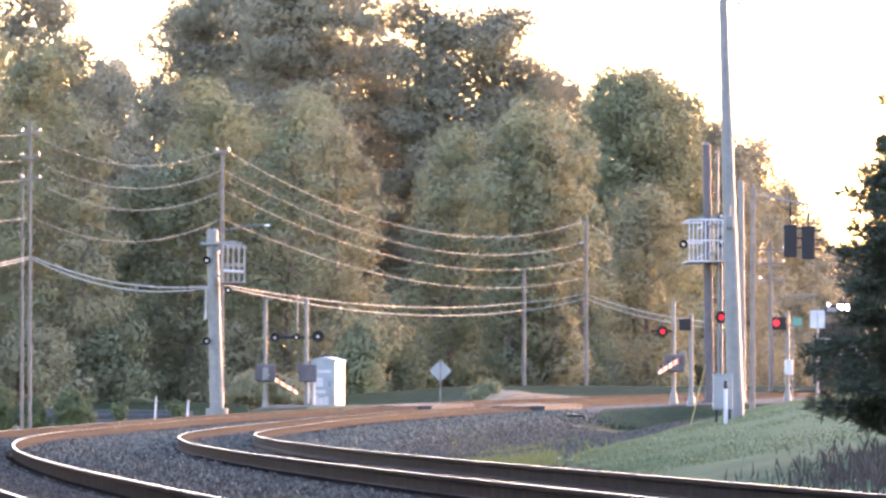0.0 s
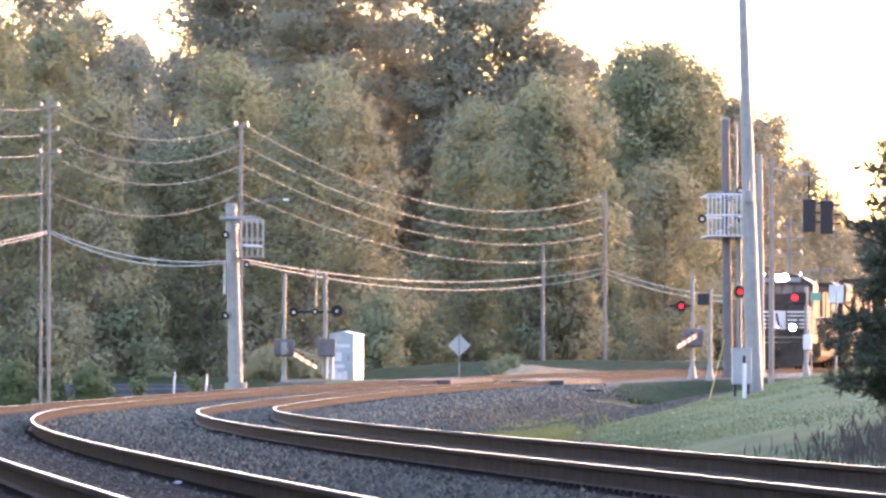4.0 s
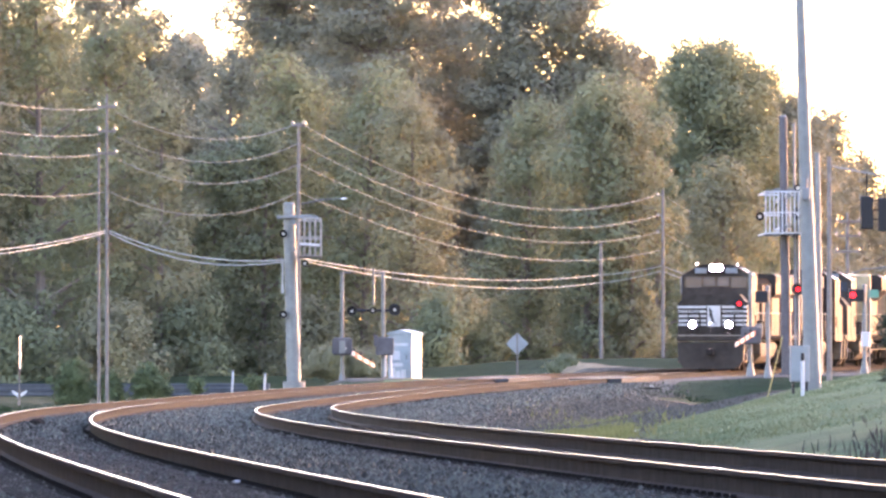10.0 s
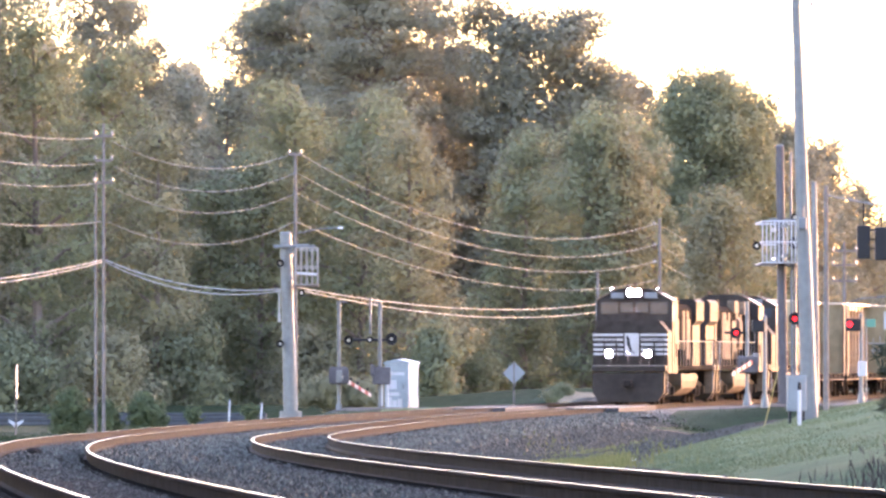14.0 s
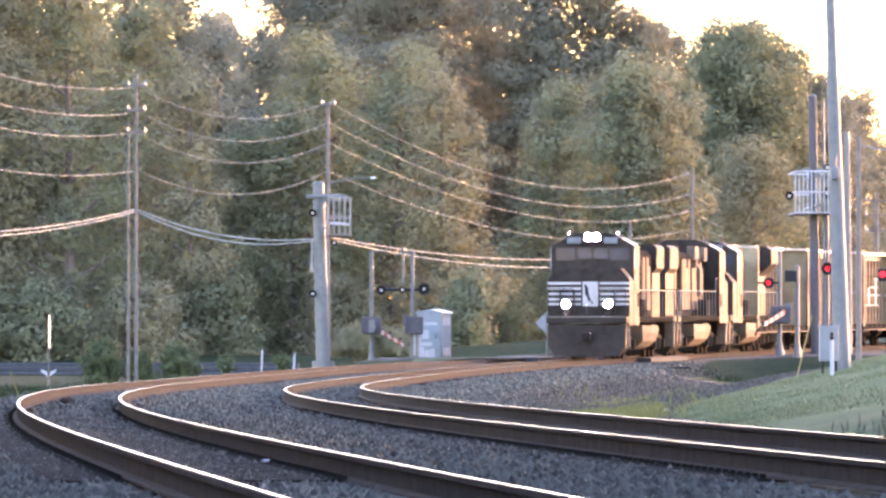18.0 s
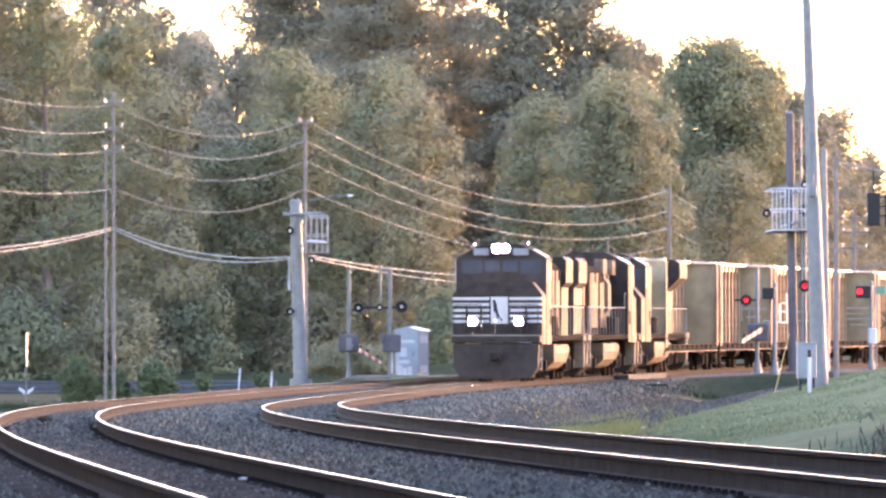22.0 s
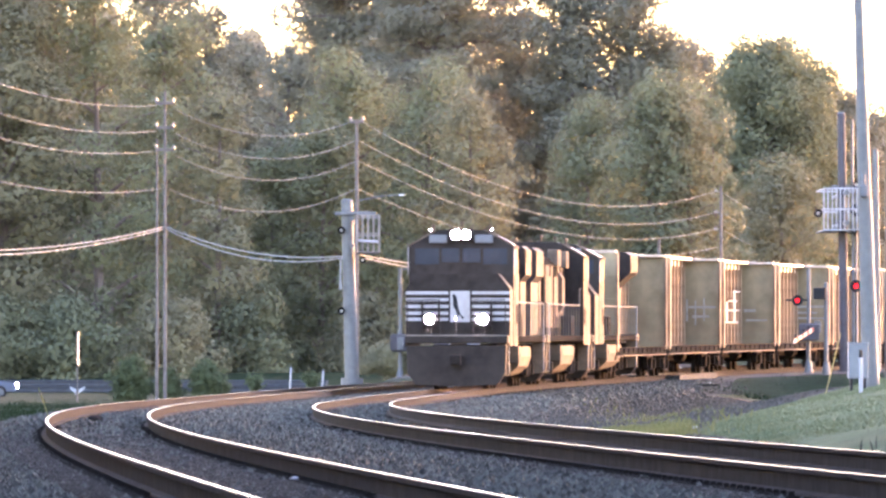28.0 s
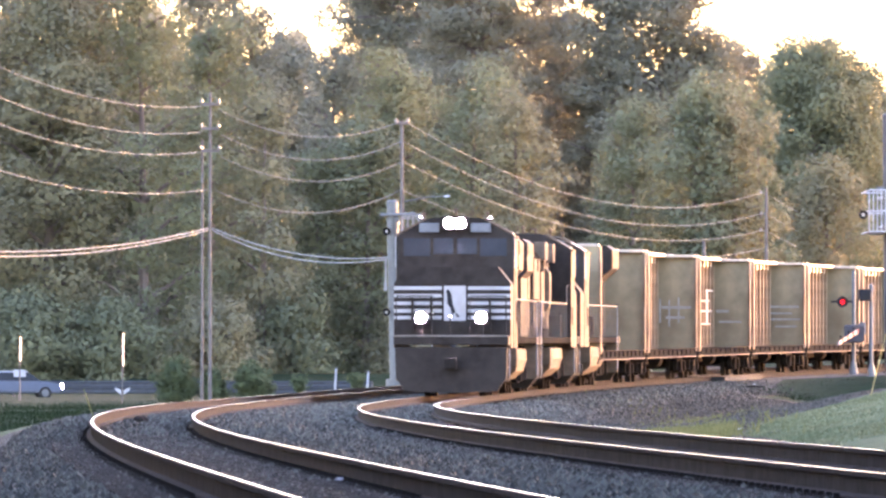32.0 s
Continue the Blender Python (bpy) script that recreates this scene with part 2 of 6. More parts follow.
def tube(bm, a, b, ra, rb=None, seg=10, caps=True):
    a, b = Vector(a), Vector(b)
    d = b - a
    r = bmesh.ops.create_cone(bm, cap_ends=caps, segments=seg, radius1=ra, radius2=ra if rb is None else rb, depth=d.length)
    m = Matrix.Translation((a + b) / 2) @ d.to_track_quat('Z', 'Y').to_matrix().to_4x4()
    bmesh.ops.transform(bm, matrix=m, verts=r["verts"])
    return bm


def B():
    return bmesh.new()


def prism(bm, pts, axis, lo, hi, mi=0):
    """A polygon pushed from lo to hi along an axis ('x' or 'y'); pts are (other, z)."""
    def at(p, d):
        return (d, p[0], p[1]) if axis == 'x' else (p[0], d, p[1])
    a = [bm.verts.new(at(p, lo)) for p in pts]
    b = [bm.verts.new(at(p, hi)) for p in pts]
    fs = [bm.faces.new(a), bm.faces.new(b[::-1])]
    n = len(pts)
    for i in range(n):
        fs.append(bm.faces.new((a[i], b[i], b[(i + 1) % n], a[(i + 1) % n])))
    for f in fs:
        f.material_index = mi
    bmesh.ops.recalc_face_normals(bm, faces=fs)
    return bm


def thing(name, m, label, category, group="", kind=""):
    e = new(name)
    e.matrix_world = m
    return tagged(e, label, category, group, kind)
# rough grass kept dark: shade on verge and slope is in its colour
M["rough"] = mat("shade_tinted_rough_grass", (0.012, 0.021, 0.009), 0.95, 0, 1.3, 0.35, (0.021, 0.03, 0.013), 0.5, 0.08, 9, spec=0.03)
M["handrail"] = mat("worn_handrail_paint", (0.16, 0.142, 0.12), 0.7, 0, 4, 0.3, (0.16, 0.13, 0.1), 0.4, spec=0.05)
M["rubber"] = mat("crossing_panel", (0.03, 0.03, 0.03), 0.9, 0, 3, 0.25, spec=0.1)
M["bush_leaf"] = leafy("green_bush_leaves", (0.042, 0.058, 0.027), (0.08, 0.098, 0.043), 0.2)
# faded arm paint, lightened further to put sunlight into the colour
M["arm_pale"] = mat("faded_sun_paled_arm_paint", (0.33, 0.27, 0.24), 0.7, 0, 5, 0.2, spec=0.05)
M["hood_side"] = mat("dusty_hood_doors", (0.014, 0.012, 0.011), 0.85, 0, 1.2, 0.3, (0.035, 0.027, 0.02), 0.4, spec=0.02)
# blacker copy of the hood doors, with shade put into the colour
M["hood_black"] = mat("shaded_hood_doors", (0.009, 0.008, 0.0075), 0.9, 0, 1.2, 0.3, spec=0.0)
M["dull_mast"] = mat("dull_steel_mast", (0.062, 0.058, 0.061), 0.7, 0.1, 5, 0.2, (0.045, 0.042, 0.042), 0.4, spec=0.2)
M["side_glass"] = mat("dark_side_glass", (0.012, 0.012, 0.014), 0.55, 0, 3, 0.1, spec=0.04)
M["cabinet"] = mat("pale_blue_grey_paint", (0.165, 0.195, 0.205), 0.5, 0, 3, 0.12, (0.1, 0.12, 0.135), 0.5, spec=0.2)
M["box_paint"] = mat("pale_grey_box_paint", (0.15, 0.162, 0.162), 0.5, 0, 3, 0.1, (0.12, 0.125, 0.12), 0.4, spec=0.2)
M["cage_dark"] = mat("weathered_dark_steel", (0.2, 0.18, 0.16), 0.75, 0, 5, 0.2, (0.16, 0.13, 0.1), 0.4, spec=0.1)
# lens coloured white to put the glint of light in
M["glint_lens"] = mat("glint_lens", (0.5, 0.51, 0.53), 0.15, 0, 5, 0.02)
M["paint_mark"] = mat("pale_sprayed_paint", (0.27, 0.255, 0.22), 0.8, 0, 3, 0.25, (0.24, 0.22, 0.19), 0.5, spec=0.05)
M["blade"] = leafy("grass_blades", (0.075, 0.1, 0.05), (0.115, 0.13, 0.068), 0.2)
M["weed"] = leafy("yellow_green_weeds", (0.075, 0.085, 0.025), (0.13, 0.125, 0.045), 0.2)


# ---- the plan of the line ----
GAUGE, SPACING = 1.51, 4.416
K = [(57, 0.064), (174, 0.001), (240, -0.012), (288, 0.141), (339, 0.342), (391, 0.618), (507, 1.15), (596, 1.42), (958, 1.9)]


def line_x(y):
    """Where the right-hand track lies: a long curve that straightens beyond the crossing."""
    q = (min(y, 532.0) / 16500 - 0.0104) * 100
    x = -0.7786 - 2.2019 * q + 8.4871 * q * q + 1.9942 * q ** 3 - 0.8945 * q ** 4
    return x + max(y - 532.0, 0) * 0.162 + 0.12 * min(max((y - 190) / 70, 0), 1)


def line_z(y):
    """Height of the rail tops: level, then a gentle climb away."""
    ys = np.array([k[0] for k in K], float)
    zs = np.array([k[1] for k in K])
    w = np.array([-24, -12, 0, 12, 24.0])
    return float(np.mean(np.interp(y + w, ys, zs)))


STEP = 2.0
Y0, Y1 = -60.0, 1100.0
ys_ = np.arange(Y0, Y1 + 0.1, STEP)
xs_ = np.array([line_x(float(y)) for y in ys_])
zs_ = np.array([line_z(float(y)) for y in ys_])
run_ = np.concatenate([[0], np.cumsum(np.hypot(np.diff(xs_), STEP))])
hx_ = np.gradient(xs_, STEP)


def on_line(s, d=0.0):
    """The point at the run s along the track, d metres to the right of its centre, and the heading (right, ahead)."""
    y = float(np.interp(s, run_, ys_))
    x, z, h = (float(np.interp(s, run_, a)) for a in (xs_, zs_, hx_))
    n = math.hypot(1, h)
    ahead, right = Vector((h / n, 1 / n, 0)), Vector((1 / n, -h / n, 0))
    return Vector((x, y, z)) + right * d, ahead, right


def run_at(y):
    return float(np.interp(y, ys_, run_))


def beside(y, d, z=0.0):
    """A point d metres right of the track's centre at the station y; z above the rails."""
    p, a, r = on_line(run_at(y), d)
    return (p.x, p.y, p.z + z)


# ---- rails ----
def rail(name, d, bank):
    prof = [(-0.075, -0.185), (0.075, -0.185), (0.07, -0.168), (0.012, -0.15), (0.012, -0.045), (0.037, -0.035), (0.037, -0.006),
            (0.033, -0.0015), (0.012, 0.0), (-0.012, 0.0), (-0.033, -0.0015), (-0.037, -0.006), (-0.037, -0.035), (-0.012, -0.045), (-0.012, -0.15), (-0.07, -0.168)]
    bm = B()
    prev = None
    for i in range(len(ys_)):
        p, a, r = on_line(run_[i], d)
        lift = bank * min(max((230 - ys_[i]) / 90, 0), 1)
        ring = [bm.verts.new(p + r * u + Vector((0, 0, w + lift))) for u, w in prof]
        if prev:
            for k in range(len(prof)):
                f = bm.faces.new((prev[k], prev[(k + 1) % 16], ring[(k + 1) % 16], ring[k]))
                f.material_index = 1 if k == 8 else 0
        prev = ring
    bmesh.ops.recalc_face_normals(bm, faces=bm.faces)
    ob = part(name, bm, [M["rail_side"], M["rail_top"]])
    return tagged(ob, "rusty steel rail with a polished running surface", "rail", "rails of the two tracks", "structure")


rail("rail_1", GAUGE / 2, 0.034)
rail("rail_2", -GAUGE / 2, 0.0)
rail("rail_3", GAUGE / 2 - SPACING, -0.028)
rail("rail_4", -GAUGE / 2 - SPACING, 0.0)


# ---- the ground: one sheet, shaped across the line ----
def ground_z(y, d):
    """Height of the ground d metres right of the right-hand track, above the rail tops there."""
    def ramp(a, b, t0, t1):
        t = min(max((d - t0) / (t1 - t0), 0), 1)
        return a + (b - a) * t * t * (3 - 2 * t)
    bed = -0.21
    if -6.0 <= d <= 2.3:
        return bed
    cross = math.exp(-((y - 370) / 9.5) ** 6)
    if d < -6.0:
        low = ramp(-1.1, bed, -9.5, -6.0)
        if y < 105:
            low = ramp(-0.6, bed, -9.5, -6.0)
        # the verge beyond does not climb with the line; past the crossing a bank does
        flat = -0.95 - line_z(y)
        w = min(max((-10.5 - d) / 5.0, 0), 1)
        low = low * (1 - w) + flat * w
        past = min(max((y - 385) / 12, 0), 1) * max(min(max((line_x(y) + d - 9.5) / 1.5, 0), 1) * min(max((19.0 - line_x(y) - d) / 6, 0), 1), min(max((y - 560) / 20, 0), 1))
        low = low * (1 - past) + 0.12 * past
        cross *= min(max((line_x(y) + d + 3) / 3, 0), 1)
        return low * (1 - cross) + (-0.06) * cross
    low = ramp(bed, -0.85, 2.3, 5.2)
    if d > 5.2:
        fade = min(max((302 - y) / 55, 0), 1) * min(max((y + 20) / 90, 0.25), 1)
        bank = float(np.interp(d, (5.2, 6.5, 8, 10, 12, 14.5, 18, 40), (-0.85, -0.75, -0.4, -0.05, 0.3, 0.8, 1.15, 1.3)))
        flat = float(np.interp(d, (5.2, 7, 11, 15, 40), (-0.85, -1.2, -1.25, -1.0, -0.4)))
        low = bank * fade + flat * (1 - fade)
    return low * (1 - cross) + (-0.06 + 0.2 * min(max((d - 2.3) / 6, 0), 1)) * cross


def build_ground():
    offs = [-900, -500, -300, -180, -110, -70, -45, -32, -24, -19, -16, -14, -12.5, -11.5, -10.5, -9.6, -8.8, -8.1, -7.5, -6.9, -6.5, -6.25, -6.0,
            -4.4, -2.7, -1.0, 0.6, 2.3, 2.9, 3.5, 4.1, 4.7, 5.2, 5.7, 6.2, 6.7, 7.2, 7.7, 8.2, 8.7, 9.2, 9.7, 10.2, 10.7, 11.2, 11.7, 12.2, 12.8, 13.5, 15, 17, 19, 22, 25, 35, 60, 110, 200, 400, 900]
    st = list(np.arange(-60, 100, 5.0)) + list(np.arange(100, 400, 2.0)) + list(np.arange(400, 600, 5.0)) + [615, 660, 720, 800, 1000, 1400, 2200, 4000]
    bm = B()
    rows = []
    for y in st:
        row = []
        p, a, r = on_line(run_at(min(y, 1095)), 0)
        extra = max(y - 1095, 0)
        for d in offs:
            q = p + a * extra + r * d
            z = p.z + ground_z(y, d)
            if not -6.5 <= d <= 2.4:
                z += 0.12 * (noise.noise(Vector((q.x * 0.12, q.y * 0.05, 0)))) + 0.05 * noise.noise(Vector((q.x * 0.7, q.y * 0.3, 3)))
            if abs(d) > 40:
                z = z * 0.5 - 0.3
            row.append(bm.verts.new((q.x, q.y, z)))
        rows.append(row)
    for j in range(len(st) - 1):
        for i in range(len(offs) - 1):
            f = bm.faces.new((rows[j][i], rows[j][i + 1], rows[j + 1][i + 1], rows[j + 1][i]))
            dm = (offs[i] + offs[i + 1]) / 2
            y, x = st[j] + 2.5, rows[j][i].co.x
            if 366 < y < 379 and not -6.9 < dm < 2.3 and (dm > 0 or x > -0.5):
                k = 4
            elif (-9.4 if y < 105 else -6.45) < dm < 3.4:
                k = 0
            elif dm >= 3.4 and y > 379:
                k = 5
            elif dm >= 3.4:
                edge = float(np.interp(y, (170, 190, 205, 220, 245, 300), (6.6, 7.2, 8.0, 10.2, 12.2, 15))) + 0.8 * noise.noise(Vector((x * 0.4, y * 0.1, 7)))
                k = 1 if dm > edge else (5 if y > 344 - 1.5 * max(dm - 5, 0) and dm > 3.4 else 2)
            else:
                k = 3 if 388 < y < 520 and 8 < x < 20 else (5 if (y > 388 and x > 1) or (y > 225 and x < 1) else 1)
            f.material_index = k
            f.smooth = True
    return part("ground", bm, [M["ballast"], M["grass"], M["dry"], M["tan_grass"], M["asphalt"], M["rough"]])


tagged(build_ground(), "grey ballast bed, weedy ditch and mown grass banks", "ground", kind="structure")


def crossing_panels():
    """The panels of the level crossing, between and beside the rails."""
    top = new("crossing_surface")
    tagged(top, "dark rubber panels of the level crossing", "crossing", "", "structure")
    for c in (0.0, -SPACING):
        for a, b in ((-1.35, -0.83), (-0.68, 0.68), (0.83, 1.35)):
            for k in range(8):
                bm = B()
                ya, yb = 362.2 + 2 * k, 364.16 + 2 * k
                vs = [bm.verts.new(beside(y, c + d, z)) for z in (-0.2, -0.015) for y, d in ((ya, a), (ya, b), (yb, b), (yb, a))]
                for f in ((4, 5, 6, 7), (0, 1, 5, 4), (1, 2, 6, 5), (2, 3, 7, 6), (3, 0, 4, 7)):
                    bm.faces.new([vs[q] for q in f])
                part("panel", bm, M["rubber"], top)


crossing_panels()


# ---- the train ----
# each unit: x to the right, y towards its front, z above the rails, origin at mid length
LOCO, CAR = 22.4, 23.5


def wheelset(parent, y, r, name="wheelset"):
    bm = B()
    for sx in (-1, 1):
        tube(bm, (sx * 0.69, 0, 0), (sx * 0.82, 0, 0), r, r, 24)
        tube(bm, (sx * 0.82, 0, 0), (sx * 0.86, 0, 0), r * 0.45, r * 0.4, 14)
        tube(bm, (sx * 0.65, 0, 0), (sx * 0.69, 0, 0), r + 0.03, r + 0.03, 24)
        for k in range(4):
            a = k * math.pi / 2
            tube(bm, (sx * 0.82, 0.62 * r * math.cos(a), 0.62 * r * math.sin(a)), (sx * 0.835, 0.62 * r * math.cos(a), 0.62 * r * math.sin(a)), 0.05, 0.05, 8)
    tube(bm, (-0.7, 0, 0), (0.7, 0, 0), 0.09, 0.09, 10)
    ob = part(name, bm, M["under"], parent)
    ob.location = (0, y, r)
    return ob


def truck(parent, yc, axles, r, width=1.08):
    """A truck: side frames with springs, and its wheelsets."""
    n = len(axles)
    span = axles[-1] - axles[0]
    bm = B()
    for sx in (-1, 1):
        pts = [(yc + axles[0] - 0.45, r - 0.12), (yc + axles[0] - 0.45, r + 0.28), (yc - span * 0.2, r + 0.42), (yc + span * 0.2, r + 0.42),
               (yc + axles[-1] + 0.45, r + 0.28), (yc + axles[-1] + 0.45, r - 0.12), (yc + span * 0.22, r - 0.22), (yc - span * 0.22, r - 0.22)]
        lo, hi = sorted((sx * (width - 0.1), sx * (width + 0.06)))
        prism(bm, pts, 'x', lo, hi)
        for a in axles:
            box(bm, *sorted((sx * width, sx * (width + 0.2))), yc + a - 0.19, yc + a + 0.19, r - 0.16, r + 0.2, 0.03)
        for k in range(3):
            tube(bm, (sx * (width + 0.08), yc - 0.2 + 0.2 * k, r - 0.2), (sx * (width + 0.08), yc - 0.2 + 0.2 * k, r + 0.25), 0.075, 0.075, 8)
    box(bm, -width, width, yc - 0.22, yc + 0.22, r - 0.05, r + 0.3, 0.03)
    f = part("truck", bm, M["under"], parent, "oily cast steel truck frame")
    for a in axles:
        wheelset(f, yc + a, r)
    return f


def rods(parent, pts_list, r, material, name, label=""):
    bm = B()
    for pts in pts_list:
        for a, b in zip(pts[:-1], pts[1:]):
            tube(bm, a, b, r, r, 6)
    return part(name, bm, material, parent, label)


def disc(bm, c, r, depth=0.06, seg=20):
    tube(bm, (c[0], c[1] - depth, c[2]), (c[0], c[1], c[2]), r, r, seg)
    return bm


def locomotive(label, reverse=False, lead=False, paint="loco_black", hood_paint="loco_matte", wings=True, side="sunlit_tan"):
    e = thing("locomotive", Matrix(), label, "locomotive", "locomotives of the train")
    H = LOCO / 2 - 0.35
    f = -1 if reverse else 1

    def Y(a, b):
        return sorted((f * a, f * b))
    # frame and walkway
    bm = B()
    box(bm, -1.5, 1.5, -H + 0.3, H - 0.3, 1.40, 1.58, 0.02)
    box(bm, -0.7, 0.7, -H + 0.6, H - 0.6, 0.95, 1.3, 0.02)
    part("frame", bm, M["loco_matte"], e)
    # cab with a wide nose
    bm = B()
    ya, yb = Y(H - 4.6, H - 2.4)
    roof = [(-1.56, 1.58), (1.56, 1.58), (1.56, 4.22), (1.5, 4.30), (0.78, 4.70), (0.6, 4.75), (-0.6, 4.75), (-0.78, 4.70), (-1.5, 4.30), (-1.56, 4.22)]
    prism(bm, roof, 'y', ya, yb)
    cab = part("cab", bm, M[paint], e)
    ynose = sorted((f * (H - 2.4), f * (H - 0.75)))
    bm = B()
    prism(bm, [(-1.54, 1.58), (1.54, 1.58), (1.54, 3.0), (1.2, 3.42), (-1.2, 3.42), (-1.54, 3.0)], 'y', *ynose)
    nose = part("nose", bm, M[paint], e)
    fy = f * (H - 2.4)
    # windscreen panes, side windows
    for a, b in ((-1.38, -0.66), (-0.58, -0.05), (0.05, 0.58), (0.66, 1.38)):
        bm = B()
        box(bm, a, b, *sorted((fy, fy + f * 0.02)), 3.72 if abs(a + b) > 1.5 else 3.78, 4.2, 0.006)
        part("window_pane", bm, M["glass"], cab, "dark windscreen pane")
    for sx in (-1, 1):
        # thin tan panels carry the sunlit look of cab and nose sides
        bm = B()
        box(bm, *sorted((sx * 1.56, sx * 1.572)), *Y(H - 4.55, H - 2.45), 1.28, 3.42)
        part("side_panel", bm, M[side], cab, "dusty cab side, sunlit tan put into the colour")
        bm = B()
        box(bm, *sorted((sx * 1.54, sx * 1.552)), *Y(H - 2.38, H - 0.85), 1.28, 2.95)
        part("side_panel", bm, M[side], nose, "dusty nose side, sunlit tan put into the colour")
        for a, b in ((H - 3.42, H - 2.5), (H - 4.5, H - 3.5)):
            bm = B()
            box(bm, *sorted((sx * 1.572, sx * 1.585)), *Y(a, b), 3.44, 4.18, 0.005)
            part("window_pane", bm, M["side_glass"], cab, "dark side window")
        bm = B()
        box(bm, *sorted((sx * 1.56, sx * 1.63)), *Y(H - 4.45, H - 2.6), 4.2, 4.27, 0.01)
        part("sun_shade", bm, M["loco_dust"], cab)
    # pillar beside the side windows
    for sx in (-1, 1):
        bm = B()
        box(bm, *sorted((sx * 1.575, sx * 1.6)), *Y(H - 2.5, H - 2.42), 3.42, 4.24, 0.005)
        part("window_pillar", bm, M["loco_white"], cab, "pale window pillar")
    # cab roof eave strips, coloured pale to put in the sunlit edge
    for sx in (-1, 1):
        for yy in (fy, f * (H - 4.6)):
            bm = B()
            for (x0, z0), (x1, z1) in (((1.57, 4.24), (1.5, 4.32)), ((1.5, 4.32), (0.78, 4.72))):
                tube(bm, (sx * x0, yy, z0), (sx * x1, yy, z1), 0.028, 0.028, 6)
            part("roof_edge", bm, M["loco_dust"], cab, "pale edge of the cab roof")
    # painted sun glare on the cab roof slopes, and a cab side step well
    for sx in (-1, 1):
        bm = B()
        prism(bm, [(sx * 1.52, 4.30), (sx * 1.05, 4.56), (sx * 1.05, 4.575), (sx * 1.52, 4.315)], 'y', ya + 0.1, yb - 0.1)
        part("roof_slope", bm, M["car_top"], cab, "sun glare painted pale on the cab roof slope")
        bm = B()
        box(bm, *sorted((sx * 1.573, sx * 1.579)), *Y(H - 4.3, H - 3.75), 1.95, 2.5, 0.002)
        part("step_well", bm, M["loco_matte"], cab, "dark step well in the cab side")
        bm = B()
        box(bm, *sorted((sx * 1.573, sx * 1.578)), *Y(H - 3.3, H - 3.24), 1.3, 3.4, 0.001)
        part("door_seam", bm, M["loco_matte"], cab, "dark door seam")
    # number boards, headlight box, horn
    for sx in (-1, 1):
        bm = B()
        box(bm, *sorted((sx * 0.42, sx * 0.95)), *sorted((fy, fy + f * 0.12)), 4.36, 4.60, 0.02)
        part("number_board", bm, M["grey_paint"], cab, "pale number board with dark bars")
    bm = B()
    box(bm, -0.38, 0.38, *sorted((fy, fy + f * 0.14)), 4.42, 4.78, 0.04)
    hb = part("headlight_box", bm, M[paint], cab)
    for sx in (-1, 1):
        bm = B()
        disc(bm, (sx * 0.15, fy + f * 0.15, 4.6), 0.13, f * 0.03)
        part("headlight", bm, M["head" if lead else "lens"], hb, "lit headlight" if lead else "unlit headlight")
    for k in (-0.85, 0.85, 0.0):
        bm = B()
        zq = 4.88 if k else 4.98
        tube(bm, (k, f * (H - 2.9), 4.65), (k, f * (H - 2.9), zq), 0.04, 0.03, 8)
        tube(bm, (k, f * (H - 3.1), zq - 0.02), (k, f * (H - 2.7), zq - 0.02), 0.04, 0.06, 8)
        part("roof_horn", bm, M["loco_dust"], cab, "small horn on the roof")
    ny = f * (H - 0.75)
    if lead:
        # white stripes round a pale shield with a dark emblem
        for k, z in enumerate((2.86, 2.66, 2.46, 2.26, 2.08)):
            for a, b in ((-1.54, -0.42), (0.28, 1.54)):
                bm = B()
                box(bm, a, b, ny, ny + 0.012, z - 0.045, z + 0.045)
                part("stripe", bm, M["loco_white"], nose, "white stripe")
        bm = B()
        prism(bm, [(-0.36, 2.0), (0.22, 2.0), (0.22, 2.92), (-0.36, 2.92)], 'y', ny, ny + 0.014)
        part("shield", bm, M["loco_white"], nose, "white shield")
        bm = B()
        prism(bm, [(-0.2, 2.12), (-0.1, 2.2), (-0.02, 2.42), (0.02, 2.7), (0.1, 2.84), (0.16, 2.8), (0.13, 2.6), (0.14, 2.45), (0.06, 2.36),
                   (0.0, 2.15), (-0.06, 2.22), (-0.14, 2.08)], 'y', ny + 0.014, ny + 0.022)
        part("emblem", bm, M["black_part"], nose, "dark plain emblem shape")
        for xx, zz, yy, r in ((-0.92, 4.76, fy - 0.25, 0.02), (0.92, 4.76, fy - 0.25, 0.02), (0.02, 2.12, H - 0.02, 0.012)):
            bm = B()
            tube(bm, (xx, yy - 0.12, zz), (xx, yy, zz), r * 1.3, r * 1.3, 10)
            if zz > 4:
                tube(bm, (xx, yy - 0.06, 4.55), (xx, yy - 0.06, zz), 0.025, 0.025, 6)
            else:
                tube(bm, (xx, yy - 0.06, 1.6), (xx, yy - 0.06, zz), 0.025, 0.025, 6)
            lamp = part("marker_lamp", bm, M["loco_black"], e, "small black marker lamp")
            bm = B()
            disc(bm, (xx, yy + 0.012, zz), r, 0.01, 12)
            part("lens", bm, M["car_lamp"], lamp, "small lit lens")
        for xx in (-1.0, 0.55, 1.05):
            bm = B()
            box(bm, xx - 0.03, xx + 0.03, ny + 0.0, ny + 0.16, 1.75, 2.62)
            part("grab_iron", bm, M["loco_black"], nose)
    # platform, anticlimber, plough, steps, coupler at both ends
    for g in (1, -1):
        yy = g * H
        bm = B()
        box(bm, -1.52, 1.52, *sorted((yy - g * 0.75, yy - g * 0.02)), 1.36, 1.62, 0.03)
        pf = part("end_platform", bm, M["loco_black"], e)
